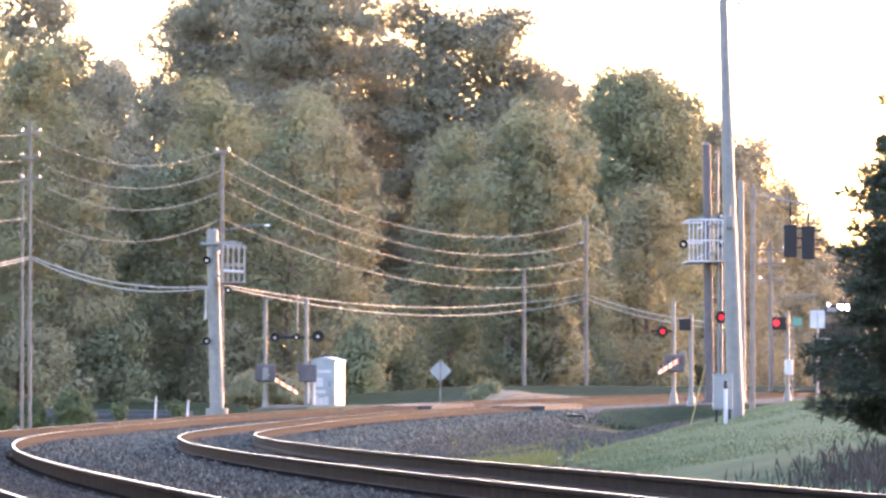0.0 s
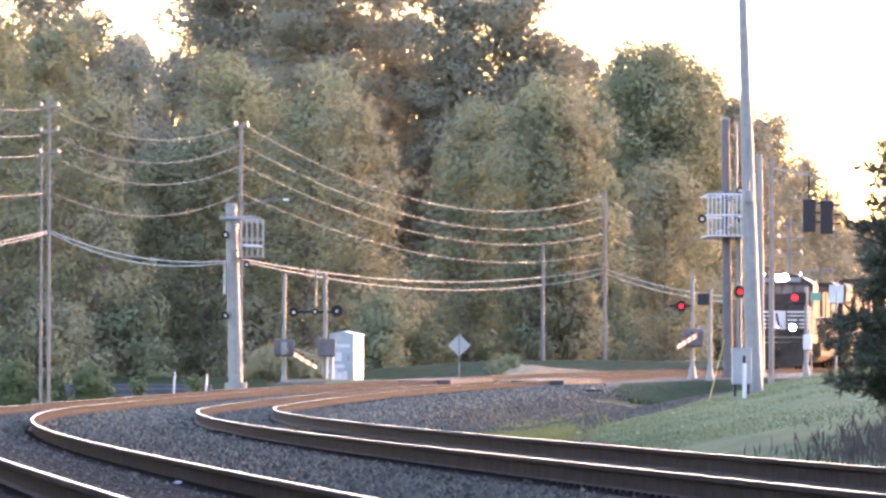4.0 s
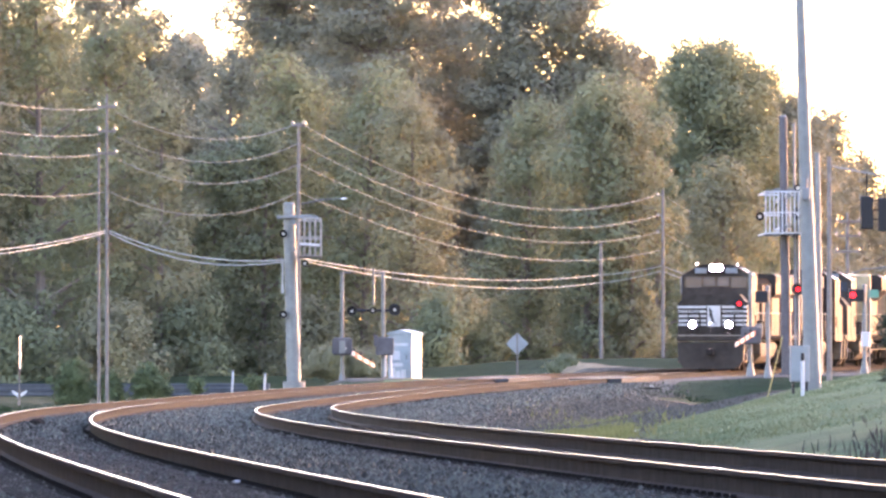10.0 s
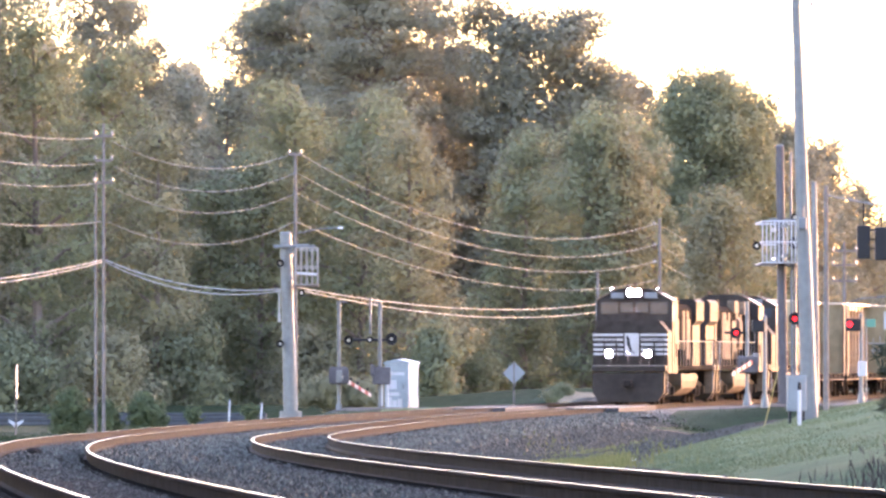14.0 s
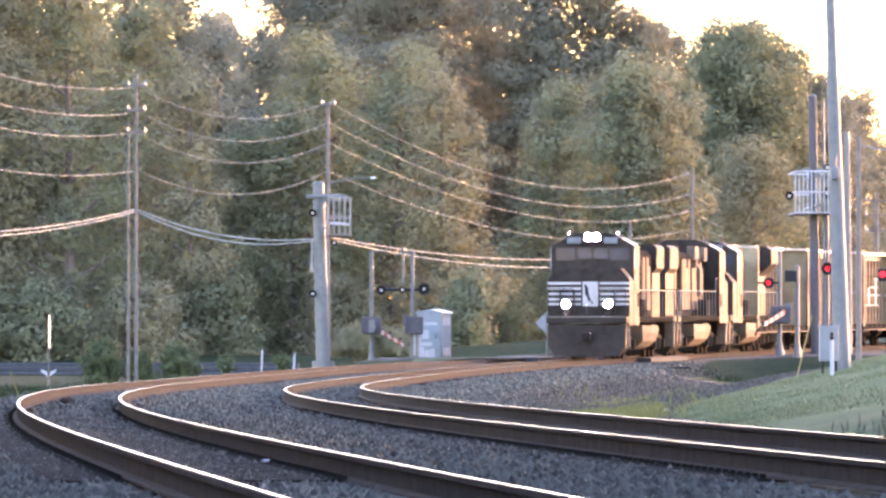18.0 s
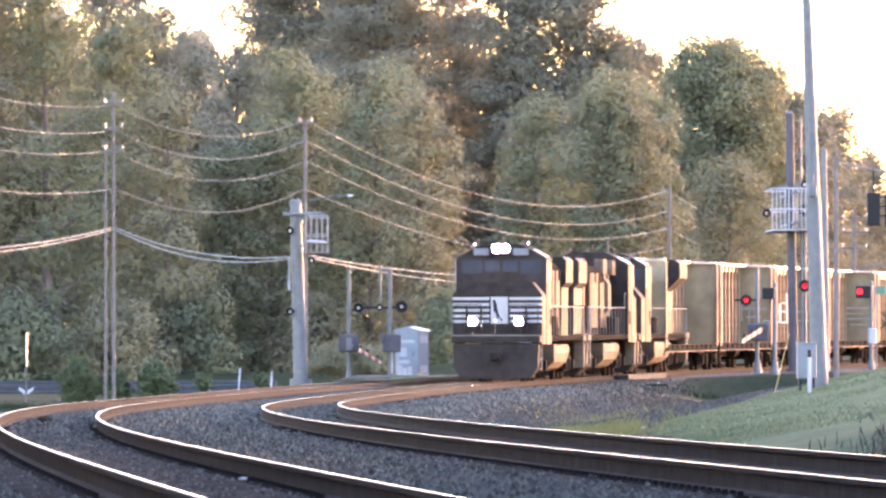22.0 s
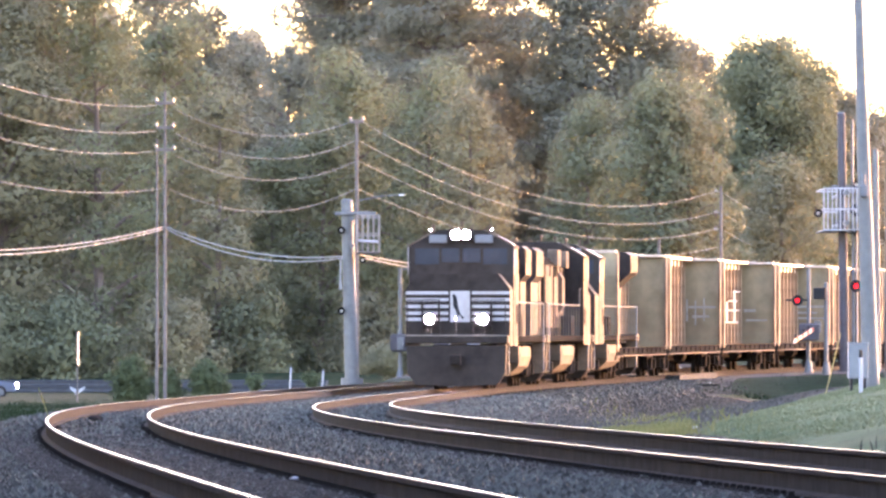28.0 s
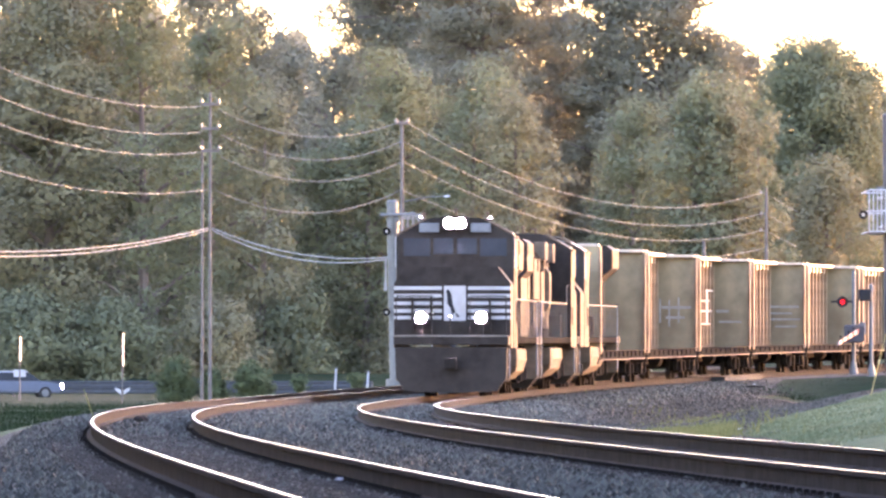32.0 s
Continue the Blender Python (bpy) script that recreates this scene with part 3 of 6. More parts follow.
        bm = B()
        box(bm, -1.5, 1.5, *sorted((yy - g * 0.018, yy + g * 0.0)), 1.58, 1.61)
        part("edge_stripe", bm, M["handrail"], pf, "worn white edge stripe")
        bm = B()
        pl = [(-1.48, 1.3), (1.48, 1.3), (1.46, 0.5), (1.22, 0.14), (0.3, 0.1), (-0.3, 0.1), (-1.22, 0.14), (-1.46, 0.5)]
        prism(bm, pl, 'y', *sorted((yy - g * 0.42, yy - g * 0.06)))
        part("plough", bm, M["loco_black"], e, "black snow plough")
        bm = B()
        box(bm, -0.16, 0.16, *sorted((yy - g * 0.3, yy + g * 0.33)), 0.72, 1.02, 0.05)
        part("coupler", bm, M["under"], e)
        for sx in (-1, 1):
            bm = B()
            for z in (0.42, 0.75, 1.08):
                box(bm, *sorted((sx * 1.16, sx * 1.5)), *sorted((yy - g * 1.1, yy - g * 0.5)), z, z + 0.04)
            box(bm, *sorted((sx * 1.14, sx * 1.5)), *sorted((yy - g * 1.16, yy - g * 1.1)), 0.4, 1.36)
            part("step", bm, M["loco_dust"], e, "dusty step")
        for sx in (-1, 1):
            rods(e, [[(sx * 1.45, yy - g * 0.1, 1.6), (sx * 1.45, yy - g * 0.1, 2.65), (sx * 0.5, yy - g * 0.1, 2.65), (sx * 0.5, yy - g * 0.1, 1.6)]],
                 0.018, M["loco_black"], "end_handrail", "dark end handrail")
    # ditch lights
    for sx in (-1, 1):
        bm = B()
        box(bm, sx * 0.8 - 0.17, sx * 0.8 + 0.17, *sorted((f * (H - 0.3), f * (H - 0.03))), 1.9, 2.26, 0.05)
        box(bm, sx * 0.8 - 0.05, sx * 0.8 + 0.05, *sorted((f * (H - 0.25), f * (H - 0.1))), 1.6, 1.92)
        d = part("ditch_light", bm, M["loco_black"], e)
        bm = B()
        disc(bm, (sx * 0.8, f * (H - 0.015), 2.08), 0.13, f * 0.02)
        part("lens", bm, M["ditch" if lead else "lens"], d, "lit ditch light" if lead else "dark lens")
    # long hood in sections, with doors
    hy0, hy1 = -H + 0.9, H - 4.6
    bm = B()
    pr = [(-0.92, 1.58), (0.92, 1.58), (0.92, 3.95), (0.72, 4.18), (-0.72, 4.18), (-0.92, 3.95)]
    prism(bm, pr, 'y', *Y(hy0 + 3.4, hy1))
    hood = part("hood", bm, M[hood_paint], e)
    doors = []
    # door colours mixed to paint in broken patches of sun and shade
    for mt, top in (("hood_side", 1.75), ("sunlit_tan", 1.7), ("loco_dust", 2.05), ("hood_black", 1.75)):
        dbm = bpy.data.meshes.new("hood_door")
        bm = B()
        box(bm, -0.012, 0.012, -0.36, 0.36, 0, top, 0.008)
        bm.to_mesh(dbm)
        bm.free()
        dbm.materials.append(M[mt])
        doors.append(dbm)
    pick = random.Random(len(label))
    yd = hy0 + 3.9
    while yd < hy1 - 0.5:
        for sx in (-1, 1):
            shared("hood_door", pick.choice(doors), hood, pose(sx * 0.93, f * yd, 1.85))
        yd += 0.82
    # dynamic brake and air boxes
    for sx in (-1, 1):
        bm = B()
        box(bm, *sorted((sx * 0.7, sx * 1.12)), *Y(hy1 - 1.9, hy1 - 0.7), 3.85, 4.42, 0.03)
        part("equipment_box", bm, M["loco_dust"], e, "dusty equipment box")
        bm = B()
        box(bm, *sorted((sx * 0.7, sx * 1.05)), *Y(hy1 - 5.2, hy1 - 3.6), 3.9, 4.45, 0.03)
        part("blower_box", bm, M["loco_dust"], e, "dusty blower box")
        bm = B()
        prism(bm, [(sx * 0.9, 2.3), (sx * 1.08, 2.5), (sx * 1.08, 3.5), (sx * 0.9, 3.75)], 'y', *Y(hy1 - 3.4, hy1 - 2.2))
        part("air_intake", bm, M["loco_dust"], e, "dusty sloping air intake")
        bm = B()
        box(bm, *sorted((sx * 1.1, sx * 1.46)), *Y(hy1 - 4.4, hy1 - 2.9), 1.6, 2.25, 0.03)
        part("walkway_locker", bm, M["loco_matte"], e, "black walkway locker")
    bm = B()
    box(bm, -0.4, 0.4, *Y(hy1 - 6.6, hy1 - 5.6), 4.1, 4.5, 0.04)
    part("exhaust_stack", bm, M["loco_matte"], e)
    # radiator with wide wings
    bm = B()
    wing = [(-0.92, 1.58), (0.92, 1.58), (0.92, 3.3), (1.1, 3.5), (1.1, 4.3), (0.95, 4.42), (-0.95, 4.42), (-1.1, 4.3), (-1.1, 3.5), (-0.92, 3.3)]
    if wings:
        wing = [(-0.92, 1.58), (0.92, 1.58), (0.92, 3.3), (1.53, 3.85), (1.53, 4.45), (1.3, 4.6), (-1.3, 4.6), (-1.53, 4.45), (-1.53, 3.85), (-0.92, 3.3)]
    prism(bm, wing, 'y', *Y(hy0, hy0 + 3.4))
    rad = part("radiator", bm, M[paint], e)
    for sx in (-1, 1):
        bm = B()
        box(bm, *sorted((sx * (1.53 if wings else 1.1), sx * (1.55 if wings else 1.12))), *Y(hy0 + 0.25, hy0 + 3.1), 3.92, 4.28, 0.01)
        part("grille", bm, M["loco_dust"], rad, "dusty radiator grille")
    # side handrails
    for sx in (-1, 1):
        pts = [(sx * 1.47, f * (hy0 - 0.3), 2.6), (sx * 1.47, f * (hy1 - 0.6), 2.6), (sx * 1.47, f * (hy1 - 0.6), 3.15), (sx * 1.47, f * (hy1 - 0.05), 3.15)]
        hr = rods(e, [pts], 0.024, M["handrail"], "handrail", "pale steel handrail")
        yp = hy0 - 0.3
        while yp < hy1 - 0.5:
            bm = B()
            tube(bm, (sx * 1.47, f * yp, 1.55), (sx * 1.47, f * yp, 2.6), 0.015, 0.015, 6)
            part("handrail_post", bm, M["handrail"], hr)
            yp += 1.3
        for g in (1, -1):
            bm = B()
            tube(bm, (sx * 1.5, g * (H - 1.15), 0.5), (sx * 1.5, g * (H - 1.15), 2.6), 0.018, 0.018, 6)
            part("grab_iron", bm, M["loco_white"], e, "white step handrail")
    # fuel tank, air reservoirs, battery boxes
    bm = B()
    tank = [(-1.45, 1.25), (1.45, 1.25), (1.47, 0.95), (1.38, 0.65), (1.12, 0.42), (0.8, 0.32), (-0.8, 0.32), (-1.12, 0.42), (-1.38, 0.65), (-1.47, 0.95)]
    prism(bm, tank, 'y', -2.9, 2.9)
    tk = part("fuel_tank", bm, M["loco_dust"], e, "dust-coated rounded fuel tank")
    for yv in (-1.7, 1.7):
        bm = B()
        box(bm, -1.3, 1.3, yv - 0.05, yv + 0.05, 1.25, 1.31, 0.01)
        part("tank_bracket", bm, M["under"], tk)
    for sx in (-1, 1):
        bm = B()
        tube(bm, (sx * 1.22, -3.9, 1.08), (sx * 1.22, -2.75, 1.08), 0.2, 0.2, 14)
        part("air_reservoir", bm, M["loco_dust"], e)
        bm = B()
        box(bm, *sorted((sx * 0.9, sx * 1.45)), 2.75, 3.5, 0.75, 1.28, 0.03)
        part("battery_box", bm, M["loco_dust"], e)
    for g in (1, -1):
        truck(e, g * 6.4, (-1.75, 0.0, 1.75), 0.52, 1.06)
    return e


def freight_car(label):
    """A centre-beam flat car: a deck, tall end bulkheads, and a truss of posts along the middle under a top chord."""
    e = thing("freight_car", Matrix(), label, "freight car", "freight cars of the train")
    h, w, zt, zb = CAR / 2 - 0.62, 1.5, 4.58, 1.12
    bm = B()
    box(bm, -w, w, -h, h, zb - 0.1, zb, 0.01)
    box(bm, -0.35, 0.35, -h, h, zb - 0.55, zb - 0.1, 0.02)
    part("deck", bm, M["under"], e, "dark steel deck")
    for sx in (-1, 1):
        # flange coloured lighter than the sill to draw its sunlit line
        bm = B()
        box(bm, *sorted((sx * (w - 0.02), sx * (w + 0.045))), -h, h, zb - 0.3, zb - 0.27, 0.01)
        part("sill_flange", bm, M["rust_panel"], e, "lower sill edge, its sunlit line put in by colour")
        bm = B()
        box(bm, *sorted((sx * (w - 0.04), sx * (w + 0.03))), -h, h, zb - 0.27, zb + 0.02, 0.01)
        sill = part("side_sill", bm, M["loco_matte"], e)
        for k in range(11):
            bm = B()
            box(bm, *sorted((sx * (w + 0.03), sx * (w + 0.07))), -h + 0.95 + 2.05 * k, -h + 1.05 + 2.05 * k, zb - 0.2, zb - 0.02, 0.01)
            part("winch", bm, M["loco_matte"], sill)
    # end bulkheads
    for g in (1, -1):
        bm = B()
        box(bm, -w, w, *sorted((g * (h - 0.16), g * (h - 0.04))), zb, zt - 0.06, 0.01)
        bk = part("bulkhead", bm, M["car_end"], e, "plain olive-tan end bulkhead")
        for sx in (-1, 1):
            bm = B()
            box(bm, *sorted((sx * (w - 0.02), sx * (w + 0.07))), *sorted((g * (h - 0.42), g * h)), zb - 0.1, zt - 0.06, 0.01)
            part("edge_post", bm, M["car_side"], bk, "edge post with sunlit tan put into the colour")
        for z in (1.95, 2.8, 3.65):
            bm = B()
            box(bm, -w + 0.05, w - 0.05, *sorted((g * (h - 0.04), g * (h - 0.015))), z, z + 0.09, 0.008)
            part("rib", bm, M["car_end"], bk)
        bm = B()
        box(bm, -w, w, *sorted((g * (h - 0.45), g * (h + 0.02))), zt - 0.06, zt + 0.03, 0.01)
        part("bulkhead_cap", bm, M["car_top"], bk, "bulkhead cap, sunlight put in as a pale colour")
        bm = B()
        box(bm, -w, w, *sorted((g * (h - 0.1), g * (h + 0.1))), zb - 0.42, zb - 0.1, 0.02)
        part("end_sill", bm, M["under"], e)
        rods(e, [[(g * w * 0.95, g * (h + 0.06), 0.8 + 0.38 * k), (g * w * 0.72, g * (h + 0.06), 0.8 + 0.38 * k)] for k in range(9)]
             + [[(g * w * 0.95, g * (h + 0.06), 0.5), (g * w * 0.95, g * (h + 0.06), 4.1)], [(g * w * 0.72, g * (h + 0.06), 0.5), (g * w * 0.72, g * (h + 0.06), 4.1)]],
             0.016, M["car_side"], "ladder", "steel end ladder")
        bm = B()
        box(bm, -0.15, 0.15, *sorted((g * (h - 0.3), g * (h + 0.62))), 0.72, 1.0, 0.05)
        part("coupler", bm, M["under"], e)
        truck(e, g * (h - 2.2), (-0.88, 0.88), 0.46, 1.02)
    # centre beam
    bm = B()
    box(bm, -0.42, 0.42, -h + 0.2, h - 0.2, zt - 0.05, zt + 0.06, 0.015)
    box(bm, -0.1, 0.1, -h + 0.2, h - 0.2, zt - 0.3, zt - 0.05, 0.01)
    part("top_chord", bm, M["car_top"], e, "centre beam top chord, sunlight put in as a pale colour")
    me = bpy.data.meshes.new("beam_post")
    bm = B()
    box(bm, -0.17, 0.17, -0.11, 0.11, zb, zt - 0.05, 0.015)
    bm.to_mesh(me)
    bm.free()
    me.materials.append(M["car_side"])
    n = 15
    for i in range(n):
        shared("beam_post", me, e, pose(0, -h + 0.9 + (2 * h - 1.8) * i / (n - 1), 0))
    bm = B()
    box(bm, -0.03, 0.03, -h + 0.2, h - 0.2, zb, zt - 0.3)
    part("beam_web", bm, M["rust_panel"], e, "rusty brown web of the centre beam")
    bm = B()
    tube(bm, (-0.9, -0.6, 0.72), (-0.9, 0.6, 0.72), 0.22, 0.22, 12)
    part("air_reservoir", bm, M["under"], e)
    bm = B()
    box(bm, 0.55, 1.1, -0.4, 0.4, 0.55, 0.9, 0.03)
    part("brake_box", bm, M["under"], e)
    return e


lead = locomotive("black diesel locomotive with white nose stripes and lit lamps", lead=True, wings=False)
second = locomotive("dusty black diesel locomotive running long hood first", reverse=True, wings=False)
third = locomotive("dusty black diesel locomotive with a lit tan cab side")
units = [(lead, 0.0), (second, LOCO), (third, 2 * LOCO)]
def paint_marks(car, bars, label):
    """Pale unreadable paint marks inside the rear bulkhead."""
    y = -(CAR / 2 - 0.62) + 0.161
    for x0, x1, z0, z1 in bars:
        bm = B()
        box(bm, -x1, -x0, y, y + 0.012, z0 - 0.02, z1 + 0.02)
        part("paint_mark", bm, M["paint_mark"], car, label)


first_car = freight_car("empty olive-tan centre-beam flat car with end bulkheads")
cars = []
for k in range(9):
    c = first_car if k == 0 else copy_thing(first_car, Matrix())
    cars.append(c)
    units.append((c, 2.5 * LOCO + CAR * (k + 0.5) - 0.5 * LOCO))
paint_marks(cars[1], [(0.25, 1.35, 2.62, 2.68), (0.15, 0.22, 2.1, 2.95), (0.5, 0.56, 1.95, 2.9), (0.85, 0.91, 2.1, 3.0), (0.4, 1.1, 2.25, 2.3)], "faint pale paint mark")
for y0, y1, z0, z1 in ((0.0, 1.6, 3.3, 3.38), (0.2, 3.4, 2.5, 2.58), (0.6, 2.6, 2.9, 2.97), (0.4, 3.8, 2.0, 2.07), (1.0, 1.5, 2.0, 3.3), (2.6, 3.1, 2.0, 2.9)):
    bm = B()
    box(bm, -0.18, -0.172, -9.6 + 2 * y0, -9.6 + 2 * y1, z0, z1)
    part("paint_mark", bm, M["paint_mark"], cars[2], "pale sprayed paint on the beam posts")
paint_marks(cars[2], [(0.2, 0.7, 2.5, 2.58), (0.3, 1.2, 2.1, 2.14)], "faint pale paint mark")
paint_marks(cars[3], [(-0.1, 1.3, 2.72, 2.78), (0.1, 1.0, 2.45, 2.5), (0.0, 1.35, 2.2, 2.24), (0.3, 1.2, 1.9, 1.94)], "faint pale paint mark")


# ---- poles and wires ----
def wooden_pole(base, height, label, lean=(0, 0), r=0.17, arms=(), steps=False):
    e = thing("utility_pole", Matrix.Translation(base), label, "utility pole", "utility poles")
    bm = B()
    tube(bm, (0, 0, -2.0), (lean[0], lean[1], height), r, r * 0.7, 12)
    part("pole", bm, M["wood_pole"], e)
    for z, half, dy in arms:
        k = z / height
        bm = B()
        c = (lean[0] * k, lean[1] * k)
        box(bm, c[0] - half, c[0] + half, c[1] - 0.2 + dy, c[1] - 0.09 + dy, z - 0.07, z + 0.05, 0.01)
        a = part("crossarm", bm, M["wood_pole"], e)
        for sx in (-1, 1):
            bm = B()
            xx = c[0] + sx * half * 0.93
            tube(bm, (xx, c[1] - 0.15 + dy, z + 0.05), (xx, c[1] - 0.15 + dy, z + 0.22), 0.055, 0.04, 8)
            tube(bm, (xx, c[1] - 0.15 + dy, z + 0.10), (xx, c[1] - 0.15 + dy, z + 0.14), 0.08, 0.08, 8)
            part("insulator", bm, M["porcelain"], a, "white porcelain insulator")
    return e


def cable(a, b, sag, r=0.02, label="thin overhead wire catching the light", n=22, material=None):
    bm = B()
    a, b = Vector(a), Vector(b)
    prev = None
    side = (b - a).cross(Vector((0, 0, 1))).normalized()
    for i in range(n + 1):
        t = i / n
        c = a.lerp(b, t) - Vector((0, 0, 4 * sag * t * (1 - t)))
        ring = [bm.verts.new(c + side * (r * math.cos(q)) + Vector((0, 0, r * math.sin(q)))) for q in (0.5, 1.547, 2.594, 3.642, 4.689, 5.736)]
        if prev:
            for k in range(6):
                bm.faces.new((prev[k], prev[(k + 1) % 6], ring[(k + 1) % 6], ring[k]))
        prev = ring
    ob = part("overhead_wire", bm, material or M["wire_dull"])
    for f in ob.data.polygons:
        f.use_smooth = True
    return tagged(ob, label, "wire", "overhead wires")


pA, pB, pC = (-10.51, 420.75, 0.49), (-1.93, 437.25, 0.38), (20.94, 603.90, 0.60)
wooden_pole(pA, 12.75, "weathered double wooden utility pole with insulators", r=0.085, arms=((12.2, 0.42, 0), (11.1, 0.40, 0), (10.1, 0.42, 0)))
wooden_pole((pA[0] - 0.36, pA[1] + 0.1, pA[2]), 10.6, "weathered wooden pole strapped beside its twin", r=0.075)
wooden_pole(pB, 12.0, "tall weathered wooden utility pole beside the crossing", r=0.11, arms=((11.9, 0.3, 0),))
lamp_pole = [o for o in bpy.data.objects if o.name.startswith("utility_pole")][-1]
bm = B()
tube(bm, (0.08, -0.1, 8.2), (1.2, -0.1, 8.42), 0.03, 0.025, 8)
tube(bm, (1.2, -0.1, 8.42), (2.0, -0.1, 8.46), 0.025, 0.025, 8)
arm = part("lamp_arm", bm, M["steel"], lamp_pole, "thin steel street light arm")
bm = B()
box(bm, 1.98, 2.24, -0.18, -0.02, 8.42, 8.5, 0.03)
part("lamp_head", bm, M["glint_lens"], arm, "lamp head, its sunlit look painted in as white")
edge_pole = wooden_pole(pC, 11.9, "weathered wooden utility pole at the wood's edge", r=0.13)
for z in (11.6, 10.25, 9.15):
    bm = B()
    tube(bm, (-0.34, 0, z - 0.08), (-0.34, 0, z + 0.1), 0.1, 0.08, 10)
    tube(bm, (-0.3, 0, z - 0.05), (0, 0, z - 0.05), 0.03, 0.03, 6)
    part("insulator", bm, M["porcelain"], edge_pole, "white porcelain insulator")
wooden_pole((16.91, 603.90, 0.53), 8.5, "short weathered wooden pole carrying phone cables", r=0.15)
wooden_pole((17.77, 338.25, 0.59), 7.94, "dark wooden pole beside the road", r=0.11)
wooden_pole((28.77, 528.00, 0.81), 8.9, "slim wooden pole with short crossarms beyond the road", r=0.13, arms=((8.4, 0.7, 0), (7.6, 0.7, 0), (6.7, 0.7, 0)))
# from the far-left pole to the double pole, on to the crossing pole, and on to the wood's edge
for a, b, s in (((-20.19, 354.75, 13.93), (-10.89, 420.75, 12.58), 1.0), ((-20.19, 354.75, 12.75), (-10.89, 420.75, 11.43), 1.05), ((-20.19, 354.75, 11.56), (-10.89, 420.75, 10.54), 1.0), ((-20.19, 354.75, 9.52), (-10.63, 420.75, 8.83), 0.9),
                ((-10.02, 420.75, 12.38), (-1.99, 437.25, 12.36), 0.95), ((-10.02, 420.75, 11.31), (-1.99, 437.25, 11.40), 1.0), ((-10.02, 420.75, 10.31), (-1.99, 437.25, 10.42), 1.0), ((-10.28, 420.75, 8.81), (-1.99, 437.25, 9.12), 1.05),
                ((-1.83, 437.25, 12.38), (20.72, 603.90, 12.21), 2.3), ((-1.83, 437.25, 11.40), (20.72, 603.90, 10.85), 2.1), ((-1.83, 437.25, 10.45), (20.72, 603.90, 9.75), 1.9), ((-1.88, 437.25, 9.12), (20.72, 603.90, 8.55), 1.7),
                ((21.12, 603.90, 12.02), (38.55, 825.00, 13.05), 0.8), ((21.12, 603.90, 10.71), (38.55, 825.00, 11.55), 0.8), ((21.12, 603.90, 9.61), (38.55, 825.00, 10.40), 0.8)):
    cable(a, b, s, 0.018)
for a, b, s in (((-20.19, 354.75, 5.39), (-10.56, 420.75, 7.10), 0.55), ((-20.19, 354.75, 5.22), (-10.56, 420.75, 7.00), 0.6), ((-10.43, 420.75, 7.10), (-2.28, 387.75, 5.38), 0.5), ((-10.43, 420.75, 7.00), (-2.28, 387.75, 5.31), 0.65),
                ((-1.81, 432.30, 5.99), (16.87, 603.90, 6.97), 0.65), ((-1.70, 432.30, 5.86), (16.87, 603.90, 6.46), 0.75), ((16.95, 603.90, 6.97), (20.83, 603.90, 7.56), 0.1), ((16.95, 603.90, 6.46), (20.83, 603.90, 7.23), 0.1),
                ((21.05, 603.90, 7.48), (22.01, 462.00, 4.56), 0.25), ((21.05, 603.90, 7.16), (22.01, 462.00, 4.28), 0.25)):
    cable(a, b, s, 0.024, "thick phone cable catching the light", 22, M["wire"])
for q in ((24.55, 825.00, 0.35), (71.55, 825.00, 0.35)):
    e = thing("transmission_pole", Matrix.Translation(q), "tall slim steel transmission pole beyond the trees", "pole", "transmission poles")
    bm = B()
    tube(bm, (0, 0, -0.5), (0, 0, 28.6), 0.4, 0.15, 12)
    part("shaft", bm, M["steel"], e)
for a, b in (((24.55, 825.00, 28.05), (71.55, 825.00, 27.55)), ((24.55, 825.00, 25.90), (71.55, 825.00, 25.75)), ((24.55, 825.00, 25.75), (71.55, 825.00, 25.50)), ((24.55, 825.00, 19.65), (71.55, 825.00, 19.65))):
    cable(a, b, 0.3, 0.022, "distant high wire against the bright sky", 10)
wooden_pole((-20.27, 354.75, 0.28), 13.2, "wooden utility pole out of the trees' shade", r=0.16, arms=((12.9, 0.45, 0),))


# ---- crossing equipment ----
def flasher(parent, c, r=0.3, lit=False, facing=-1, cat="flasher"):
    """A round black target with its hooded lens; c is in the parent's space."""
    bm = B()
    tube(bm, (c[0], c[1], c[2]), (c[0], c[1] + 0.03, c[2]), r, r, 20)
    tube(bm, (c[0], c[1] + 0.03, c[2]), (c[0], c[1] + 0.2, c[2]), 0.13, 0.1, 14)
    f = part("flasher", bm, M["black_part"], parent, "black round flasher target")
    # unlit lenses are painted white in place of a glint
    bm = B()
    tube(bm, (c[0], c[1] - 0.012, c[2]), (c[0], c[1], c[2]), 0.085 if lit else 0.06, 0.085 if lit else 0.06, 16)
    part("lens", bm, M["red_lamp" if lit else "glint_lens"], f, "lit red lens" if lit else "unlit lens with a white glint painted in")
    bm = B()
    n = 10
    for i in range(n):
        a0, a1 = math.pi * i / n, math.pi * (i + 1) / n
        q = [(c[0] + 0.15 * math.cos(a), c[1] - d, c[2] + 0.15 * math.sin(a)) for a, d in ((a0, 0), (a1, 0), (a1, 0.26), (a0, 0.26))]
        bm.faces.new([bm.verts.new(p) for p in q])
    part("hood", bm, M["black_part"], f)
    return f


